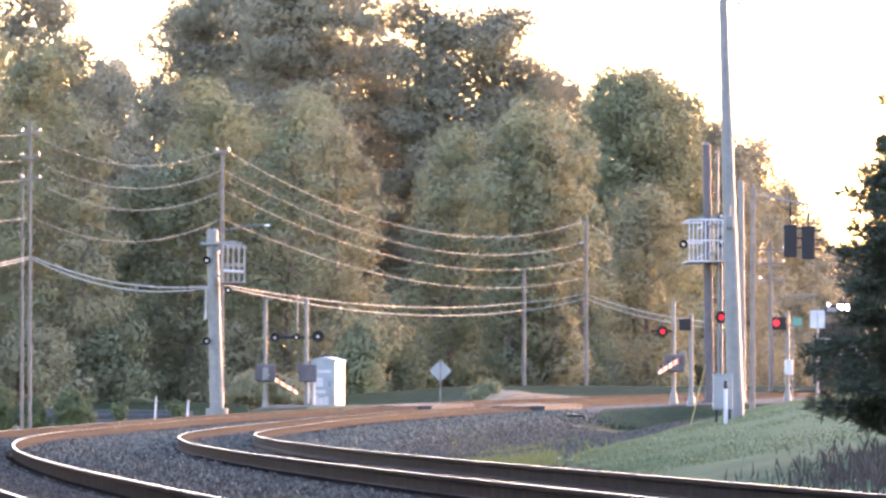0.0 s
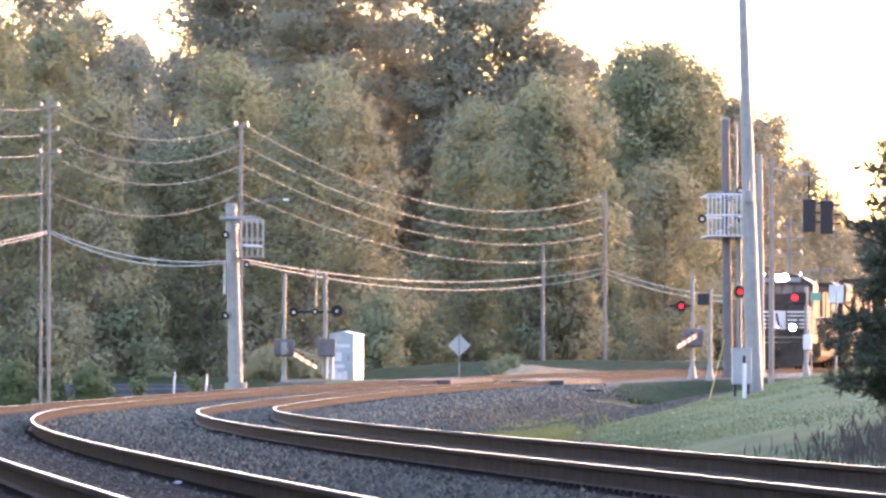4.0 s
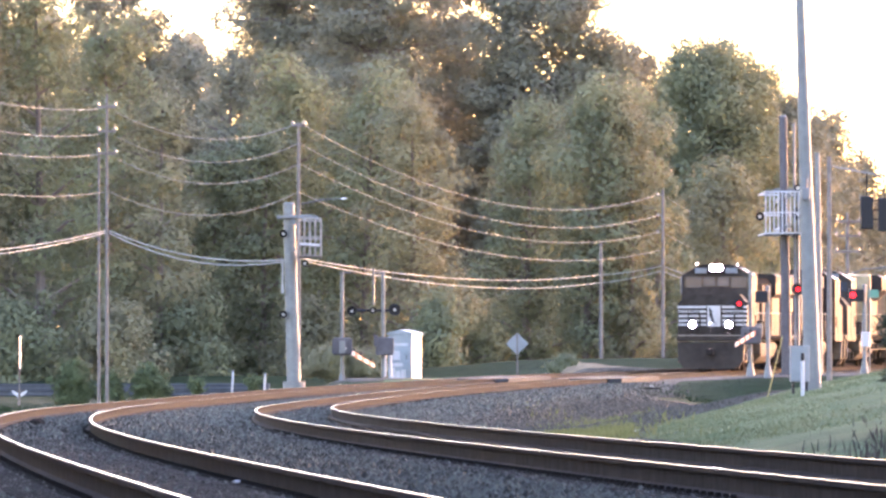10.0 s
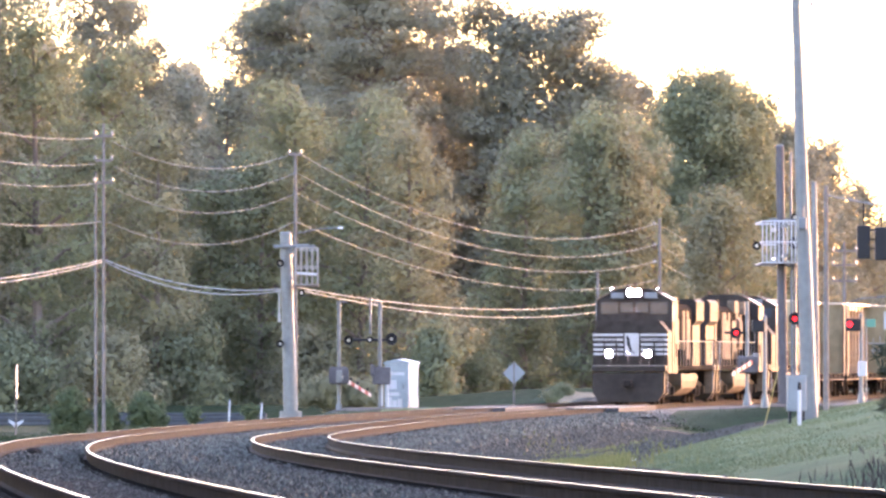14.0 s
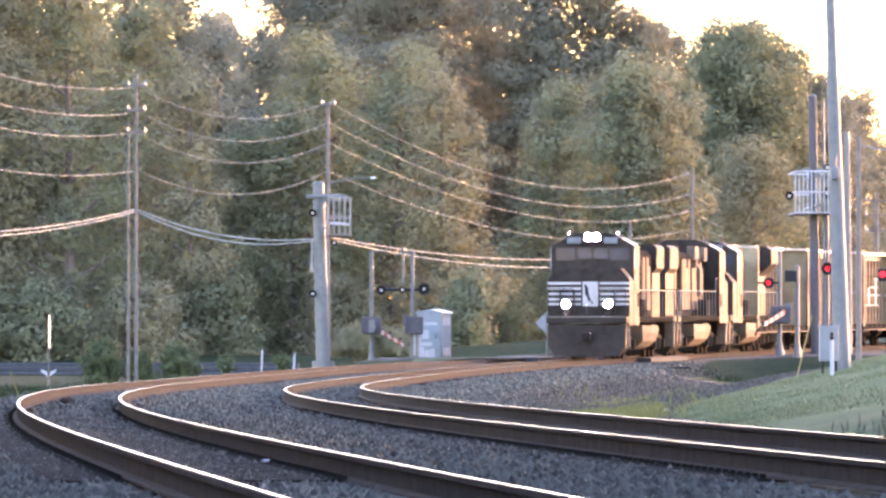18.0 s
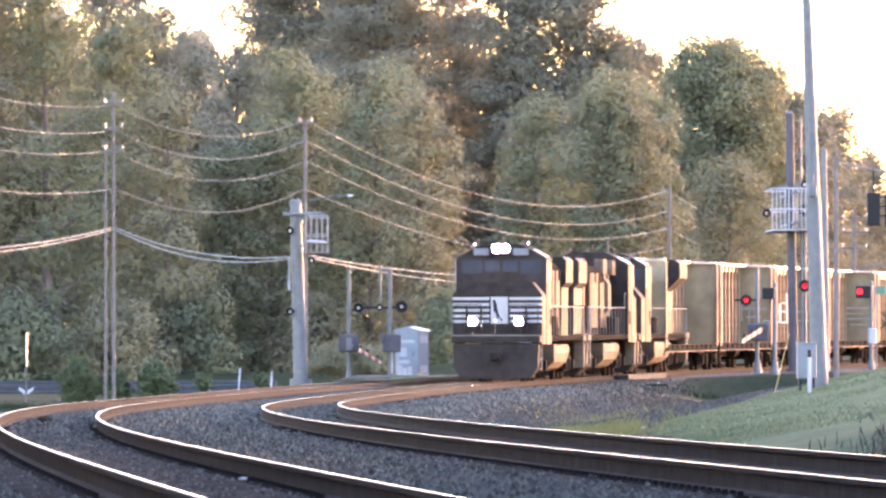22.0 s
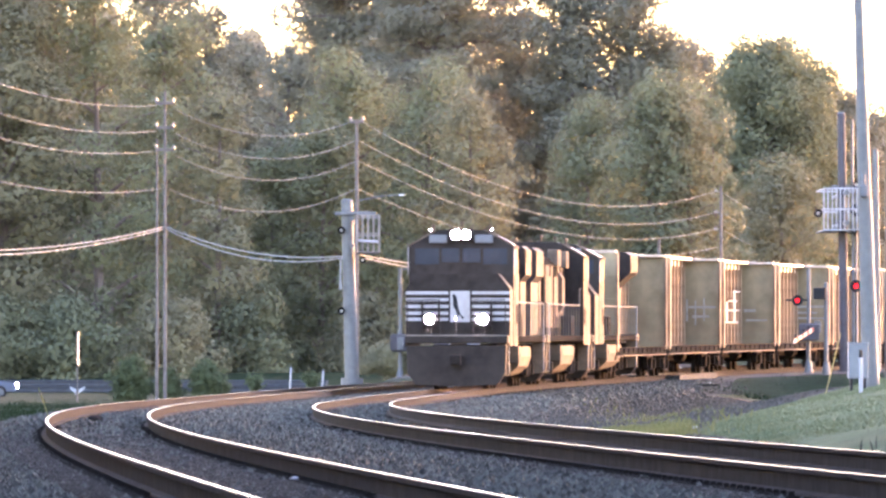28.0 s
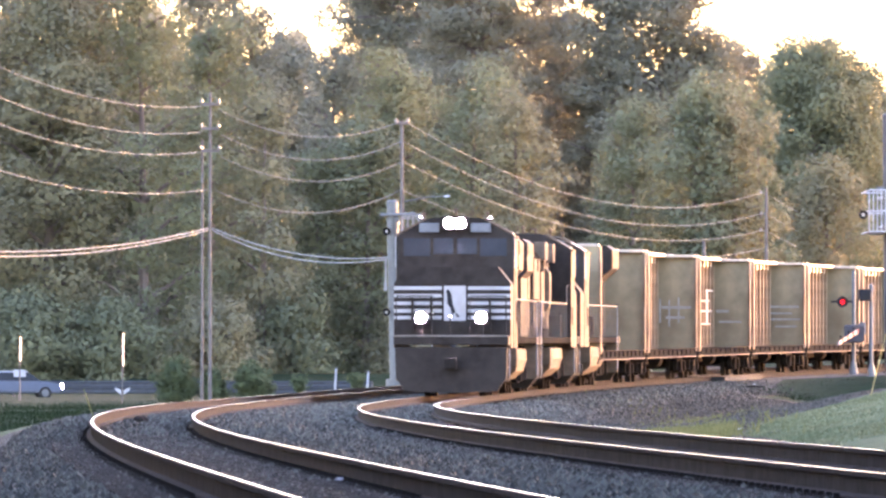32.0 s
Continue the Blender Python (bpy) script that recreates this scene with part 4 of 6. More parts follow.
def cage(parent, x0, x1, y0, y1, z0, z1, bars, mt):
    bm = B()
    for z in (z0, (z0 + z1) / 2, z1):
        for a, b in (((x0, y0), (x1, y0)), ((x1, y0), (x1, y1)), ((x1, y1), (x0, y1)), ((x0, y1), (x0, y0))):
            tube(bm, (*a, z), (*b, z), 0.03, 0.03, 6)
    cg = part("walkway_cage", bm, mt, parent, "railed walkway of the cantilever")
    bm = B()
    box(bm, x0, x1, y0, y1, z0 - 0.02, z0, 0.004)
    part("walkway_floor", bm, mt, cg)
    for i in range(bars + 1):
        x = x0 + (x1 - x0) * i / bars
        bm = B()
        tube(bm, (x, y0, z0), (x, y0, z1), 0.045 if bars < 6 else 0.026, 0.045 if bars < 6 else 0.026, 6)
        part("cage_bar", bm, mt, cg)
    return cg


def cantilever(base, height, label, rad, cage_box, bars, lean=0.0, cage_mat=None, size=1.0, mast_mat=None):
    cage_mat = cage_mat or M["steel"]
    e = thing("cantilever_signal", Matrix.Translation(base) @ Matrix.Scale(size, 4), label, "crossing signal", "crossing cantilevers")
    bm = B()
    tube(bm, (0, 0, -0.2), (lean, 0, height), rad * 1.08, rad * 0.85, 18)
    tube(bm, (0, 0, -0.2), (0, 0, 0.12), rad * 1.7, rad * 1.7, 18)
    part("mast", bm, mast_mat or M["steel"], e, "galvanised steel mast")
    bm = B()
    tube(bm, (lean, 0, height), (lean, 0, height + 0.06), rad * 0.95, rad * 0.6, 18)
    part("cap", bm, M["steel"], e)
    x0, x1, z0, z1 = cage_box
    cage(e, x0, x1, -1.2, 4.5, z0, z1, bars, cage_mat)
    bm = B()
    for z in (z0 + 0.25, z1 - 0.15):
        tube(bm, (0.0, -1.6, z), (0.0, 8.5, z), 0.09, 0.07, 10)
    box(bm, -rad - 0.3, x1 * 0.9, -0.1, 0.1, z1 + 0.02, z1 + 0.14, 0.01)
    part("arm", bm, M["steel"], e)
    return e


left = cantilever((-1.80, 366.30, 0.22), 7.1, "grey steel crossing cantilever with a railed walkway", 0.26, (0.2, 1.06, 5.05, 6.5), 4, lean=-0.2, cage_mat=M["cage_dark"])
rods(left, [[(-0.68, -0.35, 6.56), (0.72, -0.35, 6.6)]], 0.07, M["steel"], "top_bar", "round grey cross bar")
# white paint gives this bar its sunlit look
rods(left, [[(0.24, -1.25, 5.5), (1.02, -1.25, 5.45)]], 0.06, M["loco_white"], "lit_bar", "cross bar painted pale for the sun on it")
flasher(left, (-0.42, -0.35, 5.92), 0.15)
flasher(left, (-0.42, -0.35, 2.75), 0.15)
flasher(left, (0.42, -0.5, 4.75), 0.11)
bm = B()
tube(bm, (-0.45, -0.3, 3.6), (-0.45, -0.3, 4.85), 0.04, 0.04, 6)
tube(bm, (-0.45, -0.3, 3.6), (-0.45, -0.3, 3.95), 0.07, 0.05, 8)
part("hanging_cable", bm, M["wire"], left)

right = cantilever((17.56, 366.30, 0.53), 9.1, "tall grey steel crossing cantilever with a railed walkway", 0.16, (-0.78, 0.66, 5.0, 6.45), 10, lean=-0.12, cage_mat=M["white_paint"], mast_mat=M["dull_mast"], size=1.121)
flasher(right, (-0.95, -0.35, 5.6), 0.15)
flasher(right, (0.38, -0.5, 5.7), 0.22)
flasher(right, (0.38, -0.4, 3.05), 0.22, True)
flasher(right, (0.38, -0.4, 6.6), 0.12)
rods(right, [[(0.3, -0.15, 0.2), (0.26, -0.15, 8.9)], [(0.42, -0.1, 0.2), (0.40, -0.1, 6.5)]], 0.045, M["grey_paint"], "conduit", "bright conduit pipe")


def gate(base, height, arm, label, boxside=1, rad=0.075, lamp_z=2.75):
    """A crossing gate: mast on a foot, mechanism box, striped arm with counterweight, lamps."""
    e = thing("crossing_gate", Matrix.Translation(base), label, "crossing gate", "crossing gates")
    bm = B()
    tube(bm, (0, 0, 0.2), (0, 0, height), rad, rad, 12)
    part("mast", bm, M["steel"], e, "aluminium mast")
    bm = B()
    tube(bm, (0, 0, -0.2), (0, 0, 0.4), 0.2, 0.1, 12)
    part("foot", bm, M["steel"], e, "cast foot")
    bm = B()
    box(bm, -0.34, 0.34, -0.45, 0.1, 1.15, 1.85, 0.05)
    box(bm, -0.4, 0.4, -0.5, -0.45, 1.2, 1.8, 0.02)
    part("mechanism", bm, M["dull_mast"], e, "grey gate mechanism")
    # bracket plate painted pale for the sun on the mechanism's right side
    bm = B()
    box(bm, 0.345, 0.37, -0.42, 0.35, 1.25, 1.8, 0.005)
    part("arm_bracket", bm, M["arm_pale"], e, "arm bracket, sunlit look put in as a pale colour")
    a, b = Vector(arm[0]), Vector(arm[1])
    d = (b - a) / 8
    ar = None
    for i in range(8):
        bm = B()
        p, q = a + d * i, a + d * (i + 1)
        w = 0.09 - 0.003 * i
        vs = []
        for c in (p, q):
            for dx, dz in ((-0.02, -w), (0.02, -w), (0.02, w), (-0.02, w)):
                vs.append(bm.verts.new(c + Vector((dx, 0, dz))))
        for f in ((0, 1, 2, 3), (7, 6, 5, 4), (0, 4, 5, 1), (1, 5, 6, 2), (2, 6, 7, 3), (3, 7, 4, 0)):
            bm.faces.new([vs[k] for k in f])
        o = part("gate_arm" if ar is None else "arm_stripe", bm, M["red_paint" if i % 2 == 0 else "arm_pale"], e if ar is None else ar,
                 "red and white gate arm" if ar is None else "")
        ar = ar or o
    for k in (2, 4, 7):
        bm = B()
        c = a + d * k + Vector((0, 0, 0.13))
        tube(bm, c, c + Vector((0, 0, 0.1)), 0.06, 0.05, 8)
        part("arm_lamp", bm, M["black_part"], ar)
    bm = B()
    c = a - d * 1.4
    tube(bm, a, c, 0.06, 0.09, 8)
    box(bm, c.x - 0.12, c.x + 0.12, c.y - 0.3, c.y + 0.3, c.z - 0.25, c.z + 0.25, 0.03)
    part("counterweight", bm, M["steel"], e)
    return e


g1 = gate((0.09, 369.60, 0.23), 4.45, ((0.2, 0.2, 1.35), (1.3, 8.5, 0.72)), "crossing gate with a lowered red and white arm")
rods(g1, [[(-0.1, 0, 4.42), (0.35, 0, 4.42)]], 0.03, M["steel"], "bracket")
bm = B()
tube(bm, (0.2, -0.05, 2.92), (2.2, 0.3, 2.92), 0.05, 0.05, 8)
part("crossbar", bm, M["black_part"], g1)
flasher(g1, (0.38, -0.3, 2.9), 0.19)
flasher(g1, (1.22, -0.3, 2.92), 0.12)
flasher(g1, (2.08, -0.3, 2.95), 0.24)
e = thing("signal_mast", Matrix.Translation((1.72, 369.60, 0.23)), "slim steel mast with a dark bell box", "signal mast", "crossing signals")
bm = B()
tube(bm, (0, 0, -0.1), (0, 0, 4.45), 0.075, 0.075, 12)
part("mast", bm, M["steel"], e)
bm = B()
box(bm, -0.3, 0.42, -0.35, 0.05, 1.15, 1.85, 0.06)
box(bm, -0.38, -0.22, -0.45, -0.1, 1.5, 1.95, 0.04)
part("mechanism", bm, M["dull_mast"], e, "grey mechanism box")
bm = B()
tube(bm, (-0.38, 0, 3.2), (-0.38, 0, 4.6), 0.045, 0.045, 8)
tube(bm, (-0.38, 0, 3.15), (-0.38, 0, 3.5), 0.06, 0.03, 8)
tube(bm, (-0.38, 0, 4.4), (0, 0, 4.4), 0.03, 0.03, 8)
part("bracket", bm, M["steel"], e)
for xx in (0.08, 0.3):
    bm = B()
    tube(bm, (xx, -0.1, 0.3), (xx, -0.1, 1.2), 0.04, 0.04, 8)
    part("conduit", bm, M["white_paint"], e)

e = thing("signal_cabinet", Matrix.Translation((2.60, 372.90, 0.25)) @ pose(0, 0, 0, 0, 0, -17), "pale blue-grey metal signal cabinet with a peaked roof", "cabinet")
bm = B()
box(bm, -0.5, 0.5, -0.7, 0.7, 0, 1.98, 0.02)
part("body", bm, M["cabinet"], e)
bm = B()
prism(bm, [(-0.56, 1.97), (0.56, 1.97), (0.53, 2.03), (0.0, 2.15), (-0.53, 2.03)], 'y', -0.76, 0.76)
part("roof", bm, M["cabinet"], e)
bm = B()
box(bm, -0.49, 0.49, -0.72, -0.7, 0.04, 1.95, 0.008)
dr = part("door", bm, M["cabinet"], e)
bm = B()
box(bm, 0.26, 0.32, -0.76, -0.72, 0.95, 1.15, 0.01)
part("handle", bm, M["steel"], dr)
for x0, z0, x1, z1 in ((-0.42, 0.1, -0.2, 0.62), (-0.18, 0.16, 0.02, 0.5), (0.05, 0.1, 0.24, 0.56), (-0.36, 0.68, 0.12, 0.82), (-0.3, 0.95, 0.0, 1.3), (-0.4, 1.5, 0.34, 1.62)):
    bm = B()
    box(bm, x0, x1, -0.726, -0.72, z0, z1, 0.002)
    part("patch", bm, M["white_paint"], dr, "pale painted-over patch")
for z in (0.3, 1.5):
    bm = B()
    box(bm, 0.5, 0.52, -0.5, 0.5, z, z + 0.3, 0.005)
    part("vent", bm, M["white_paint"], e)

# diamond warning sign, seen from the back
e = thing("diamond_sign", Matrix.Translation((8.63, 453.75, 0.42)), "bare metal back of a diamond road sign", "road sign")
bm = B()
box(bm, -0.39, 0.39, -0.01, 0.01, -0.39, 0.39, 0, pose(0, 0, 1.66, 0, 45, 0))
part("panel", bm, M["box_paint"], e)
bm = B()
box(bm, -0.035, 0.035, -0.05, -0.012, -0.2, 2.15)
part("post", bm, M["wood_pole"], e)

# gates and lamps on the near side of the road
g2 = gate((16.14, 366.30, 0.64), 4.0, ((0.2, -0.3, 1.62), (-0.92, -7.5, 1.1)), "crossing gate with a half-lowered pale red arm", rad=0.075)
flasher(g2, (-0.45, -0.2, 2.75), 0.22, True)
bm = B()
box(bm, -0.9, 0.0, -0.05, 0.05, 2.72, 2.8, 0.01)
part("crossbar", bm, M["black_part"], g2)


def lamp_post(base, height, label, rad=0.08):
    e = thing("signal_post", Matrix.Translation(base), label, "signal post", "pedestrian signal posts")
    bm = B()
    tube(bm, (0, 0, 0.2), (0, 0, height), rad, rad, 12)
    tube(bm, (0, 0, height), (0, 0, height + 0.06), rad * 1.1, rad * 0.4, 12)
    part("post", bm, M["steel"], e)
    bm = B()
    tube(bm, (0, 0, -0.2), (0, 0, 0.3), 0.18, 0.1, 12)
    part("foot", bm, M["steel"], e)
    return e


l1 = lamp_post((16.68, 363.00, 0.66), 3.35, "pale metal signal post with a black head")
bm = B()
box(bm, -0.5, -0.02, -0.25, 0.15, 2.75, 3.2, 0.04)
part("signal_head", bm, M["black_part"], l1, "black signal head seen from behind")
l2 = lamp_post((20.90, 371.25, 0.80), 3.35, "pale metal signal post with a lit red head", 0.08)
bm = B()
box(bm, -0.62, -0.02, -0.25, 0.15, 2.7, 3.2, 0.04)
sh = part("signal_head", bm, M["black_part"], l2, "black signal head")
bm = B()
tube(bm, (-0.47, -0.27, 2.97), (-0.47, -0.25, 2.97), 0.12, 0.12, 16)
part("lens", bm, M["red_lamp"], sh, "lit red lens")
bm = B()
box(bm, -0.12, 0.2, -0.3, 0.1, 0.9, 1.5, 0.04)
part("push_box", bm, M["white_paint"], l2)
e = thing("street_sign", Matrix.Translation((21.76, 382.80, 0.80)), "small green street sign on a thin post", "street sign")
bm = B()
tube(bm, (0, 0, -0.1), (0, 0, 3.35), 0.03, 0.03, 8)
part("post", bm, M["steel"], e)
bm = B()
box(bm, -0.05, 0.38, -0.02, 0.0, 2.95, 3.28, 0.005)
part("panel", bm, M["green_sign"], e)
e = thing("road_sign", Matrix.Translation((16.20, 272.25, 0.62)), "pale blank back of a road sign on a post", "road sign")
bm = B()
tube(bm, (0, 0, -0.2), (0, 0, 2.5), 0.035, 0.035, 8)
part("post", bm, M["steel"], e)
for a, b in ((-0.21, -0.005), (0.005, 0.21)):
    bm = B()
    box(bm, a, b, -0.03, -0.01, 2.2, 2.72, 0.004)
    part("panel", bm, M["white_paint"], e)

# steel pole, control box and marker on the bank
e = thing("steel_pole", Matrix.Translation((11.49, 226.05, 0.28)), "tall tapered grey steel pole on the grass bank", "pole")
bm = B()
tube(bm, (0, 0, -0.5), (-0.42, 0, 12.5), 0.215, 0.085, 24)
part("shaft", bm, M["steel"], e)
bm = B()
tube(bm, (-0.35, 0, 10.15), (0.02, 0, 10.2), 0.03, 0.03, 8)
tube(bm, (0.02, 0, 10.2), (0.05, 0, 10.02), 0.03, 0.06, 8)
part("camera_arm", bm, M["grey_paint"], e, "small bracket with a hanging dome")
bm = B()
box(bm, -0.3, -0.1, -0.3, -0.1, 4.6, 4.9, 0.03)
tube(bm, (-0.2, -0.24, 4.9), (-0.2, -0.24, 5.15), 0.04, 0.04, 8)
part("junction_box", bm, M["grey_paint"], e)
e = thing("control_box", Matrix.Translation((10.99, 222.75, 0.21)), "pale metal control box on short legs", "control box")
bm = B()
box(bm, -0.23, 0.23, -0.2, 0.2, 0.28, 1.1, 0.02)
part("body", bm, M["box_paint"], e)
bm = B()
box(bm, -0.25, 0.25, -0.22, 0.22, 1.1, 1.14, 0.01)
part("lid", bm, M["box_paint"], e)
bm = B()
box(bm, -0.19, 0.19, -0.212, -0.2, 0.34, 1.04, 0.004)
part("door", bm, M["box_paint"], e)
for sx in (-1, 1):
    bm = B()
    box(bm, sx * 0.16 - 0.03, sx * 0.16 + 0.03, -0.1, 0.1, -0.3, 0.28)
    part("leg", bm, M["black_part"], e)
e = thing("marker_post", Matrix.Translation((10.65, 214.50, 0.18)), "white plastic marker post with a dark cap", "marker post")
bm = B()
tube(bm, (0, 0, -0.2), (0, 0, 0.8), 0.045, 0.045, 10)
part("post", bm, M["white_paint"], e)
bm = B()
tube(bm, (0, 0, 0.8), (0, 0, 0.98), 0.05, 0.04, 10)
part("cap", bm, M["black_part"], e)
e = thing("guy_guard", Matrix.Translation((10.24, 224.40, 0.08)), "thin yellow guy wire guard", "guy wire")
bm = B()
tube(bm, (0, 0, -0.2), (0.42, 0, 1.5), 0.013, 0.011, 8)
part("guard", bm, mat("yellow_plastic", (0.22, 0.18, 0.05), 0.6, 0, 5, 0.1), e)

# slim street-light poles behind the cantilever
for q, h, nm in (((19.38, 376.20, 0.66), 8.9, "slim steel pole with a bright edge"),):
    e = thing("slim_pole", Matrix.Translation(q), nm, "pole")
    bm = B()
    tube(bm, (0, 0, -0.2), (-0.1, 0, h), 0.13, 0.11, 14)
    part("shaft", bm, M["steel"], e)
e = thing("street_lamp", Matrix.Translation((32.44, 594.00, 0.75)), "slim street lamp with a curved arm", "street lamp")
bm = B()
tube(bm, (0, 0, -0.2), (0, 0, 6.2), 0.09, 0.06, 10)
part("post", bm, M["steel"], e)
rods(e, [[(0, 0, 6.1), (0.9, 0, 6.45), (2.3, 0, 6.6)]], 0.05, M["steel"], "lamp_arm")
bm = B()
box(bm, 2.2, 2.75, -0.12, 0.12, 6.53, 6.66, 0.03)
part("lamp_head", bm, M["steel"], e)

# traffic signals on a span wire
wooden_pole((24.42, 338.25, 0.59), 8.6, "weathered wooden pole that holds a span wire")
cable((17.79, 338.25, 8.19), (24.42, 338.25, 7.37), 0.15, 0.035, "span wire of the traffic signals")
for q, up in (((19.13, 338.25, 5.94), 2.02), ((19.78, 338.25, 5.88), 1.975)):
    e = thing("traffic_signal", Matrix.Translation(q), "dark traffic signal hanging from a span wire", "traffic signal", "traffic signals")
    bm = B()
    box(bm, -0.24, 0.24, -0.15, 0.15, -0.06, 1.14, 0.04)
    hd = part("housing", bm, M["black_part"], e)
    bm = B()
    tube(bm, (0, 0, 1.08), (0, 0, up), 0.025, 0.025, 6)
    part("hanger", bm, M["black_part"], e)
    for z in (0.2, 0.54, 0.88):
        bm = B()
        box(bm, 0.24, 0.5, -0.14, 0.14, z + 0.08, z + 0.13)
        part("visor", bm, M["black_part"], hd)


# ---- trees ----
def leaf_mesh(name, p, nrm, size, rng, material, label, parent):
    """Many small three-cornered leaves at p, turned to face about along nrm."""
    n = len(p)
    nrm = nrm / (np.linalg.norm(nrm, axis=1)[:, None] + 1e-6)
    t1 = np.cross(nrm, rng.normal(0, 1, (n, 3)))
    t1 /= np.linalg.norm(t1, axis=1)[:, None] + 1e-6
    t2 = np.cross(nrm, t1)
    s = size * rng.uniform(0.6, 1.4, (n, 1))
    q = np.stack([p + t1 * s * 0.62, p - t1 * s * 0.3 + t2 * s * 0.42, p - t1 * s * 0.3 - t2 * s * 0.42], 1)
    me = bpy.data.meshes.new(name)
    me.vertices.add(n * 3)
    me.vertices.foreach_set("co", q.astype(np.float32).ravel())
    me.loops.add(n * 3)
    me.loops.foreach_set("vertex_index", np.arange(n * 3, dtype=np.int32))
    me.polygons.add(n)
    me.polygons.foreach_set("loop_start", np.arange(0, n * 3, 3, dtype=np.int32))
    me.update(calc_edges=True)
    me.validate()
    me.materials.append(material)
    ob = new(name, me)
    if parent:
        ob.parent = parent
        ob["label"] = label
    return ob


def unit(rng, n):
    d = rng.normal(0, 1, (n, 3))
    return d / np.linalg.norm(d, axis=1)[:, None]


def tree(base, height, half, label, leaf="leaf_green", low=0.05, form="broad", boughs=44, size=0.3, seed=1, name="tree", fill=1.0):
    """A bent trunk with limbs; every limb carries clumps of leaves along its outer half.
    form: broad (dense hanging boughs), open (oak with gaps), pine (level plates on bare limbs), bush."""
    rng = np.random.default_rng(seed)
    e = thing(name, Matrix.Translation(base), label, "tree", "trees of the wood")
    bm = B()
    bend = rng.normal(0, 0.025, 2) * height
    r0 = 0.014 * height + 0.04
    steps = 7

    def stem(u):
        return np.array([bend[0] * u ** 1.5, bend[1] * u ** 1.5, height * u])
    for k in range(steps):
        ua, ub = 0.94 * k / steps, 0.94 * (k + 1) / steps
        tube(bm, Vector(stem(ua)) - Vector((0, 0, 0.4 if k == 0 else 0)), Vector(stem(ub)), r0 * (1 - 0.9 * ua), r0 * (1 - 0.9 * ub), 7, False)
    flat = {"broad": (1.15, 1.15, 0.95), "open": (1.25, 1.25, 0.75), "pine": (1.45, 1.45, 0.5), "bush": (1.1, 1.1, 0.9)}[form]
    per = {"broad": 4, "open": 4, "pine": 4, "bush": 2}[form]
    P, N = [], []
    turn = rng.random() * 6.283
    swell = rng.random(2) * 6.283
    for i in range(boughs):
        v = (i + rng.random()) / boughs
        a = turn + i * 2.39996 + rng.normal(0, 0.35)
        if form == "pine":
            env = half * (0.5 + 0.5 * math.sin(math.pi * min(1, 0.2 + 0.72 * v))) * rng.uniform(0.35, 1.1)
            rise = 0.18
        elif form == "open":
            env = half * math.sin(math.pi * (0.2 + 0.7 * v)) ** 0.5 * rng.uniform(0.35, 1.1) * (1 + 0.25 * math.sin(9 * v + a + swell[1]))
            rise = 0.5
        else:
            env = half * math.sin(math.pi * (0.24 + 0.70 * v)) ** 0.6 * rng.uniform(0.6, 1.12) * (1 + 0.2 * math.sin(2 * a + swell[0]) + 0.16 * math.sin(9 * v + a + swell[1]))
            rise = 0.45
        u = low + (0.985 - low) * v
        end = stem(u) + np.array([env * math.cos(a), env * math.sin(a), 0])
        root = stem(max(u - rise * env / height, 0.03))
        if form != "bush":
            mid = root + (end - root) * 0.5 + np.array([0, 0, 0.1 * env])
            rl = 0.011 * height * (1 - 0.75 * u) * (1.25 if form != "broad" else 0.7) + 0.02
            tube(bm, Vector(root), Vector(mid), rl, rl * 0.65, 5, False)
            tube(bm, Vector(mid), Vector(end), rl * 0.65, 0.015, 5, False)
        for j in range(per):
            t = (0.52 if form != "pine" else 0.62) + (0.5 if form != "pine" else 0.42) * (j + rng.random()) / per
            spread = 0.11 * half if form != "pine" else 0.09 * half
            c = root + (end - root) * t + rng.normal(0, spread, 3) * np.array([1, 1, 0.8 if form != "pine" else 0.35])
            if form == "broad" and j == per - 1:
                c[2] -= 0.5 * rng.random() * half * 0.3
            cr = (0.16 * half + 0.72) * rng.uniform(0.45, 1.35) if form != "bush" else 0.36 * half * rng.uniform(0.7, 1.2)
            n = max(14, int(fill * 5.0 * (cr / size) ** 2 * rng.uniform(0.8, 1.2)))
            d = unit(rng, n)
            p = c + d * cr * np.array(flat) * (0.6 + 0.45 * rng.random((n, 1)) ** 0.7)
            out = p - stem(min(u, 0.9)) * np.array([1, 1, 0]) - np.array([0, 0, height * (low + (1 - low) * 0.35)])
            out /= np.linalg.norm(out, axis=1)[:, None] + 1e-6
            P.append(p)
            N.append(d * 1.2 + out * 0.2 + np.array([0, 0, 0.2]) + rng.normal(0, 0.2, (n, 3)))
    part("trunk", bm, M["bark"], e, "brown bark trunk with limbs")
    # sprigs that break the outline
    pick = rng.integers(0, len(P), boughs * 2)
    for k in pick:
        q = P[k][rng.integers(0, len(P[k]))]
        n = 9
        way = unit(rng, 1)[0] * np.array([0.7, 0.7, 0.5]) + np.array([0, 0, 0.35])
        P.append(q + way * np.linspace(0.1, 0.95, n)[:, None] * (0.5 + 0.06 * half) + rng.normal(0, size * 0.35, (n, 3)))
        N.append(unit(rng, n))
    leaf_mesh("crown", np.concatenate(P), np.concatenate(N), size, rng, M[leaf], "crown of many small leaves", e)
    # larger leaves deep in a dense crown
    if form != "pine":
        n = int(boughs * (13 if form != "open" else 10))
        v = rng.random((n, 1))
        rr = half * 0.6 * np.sqrt(rng.random((n, 1))) * np.sin(np.pi * (0.24 + 0.7 * v)) ** 0.6
        a = rng.random((n, 1)) * 6.283
        u = low + (0.95 - low) * v
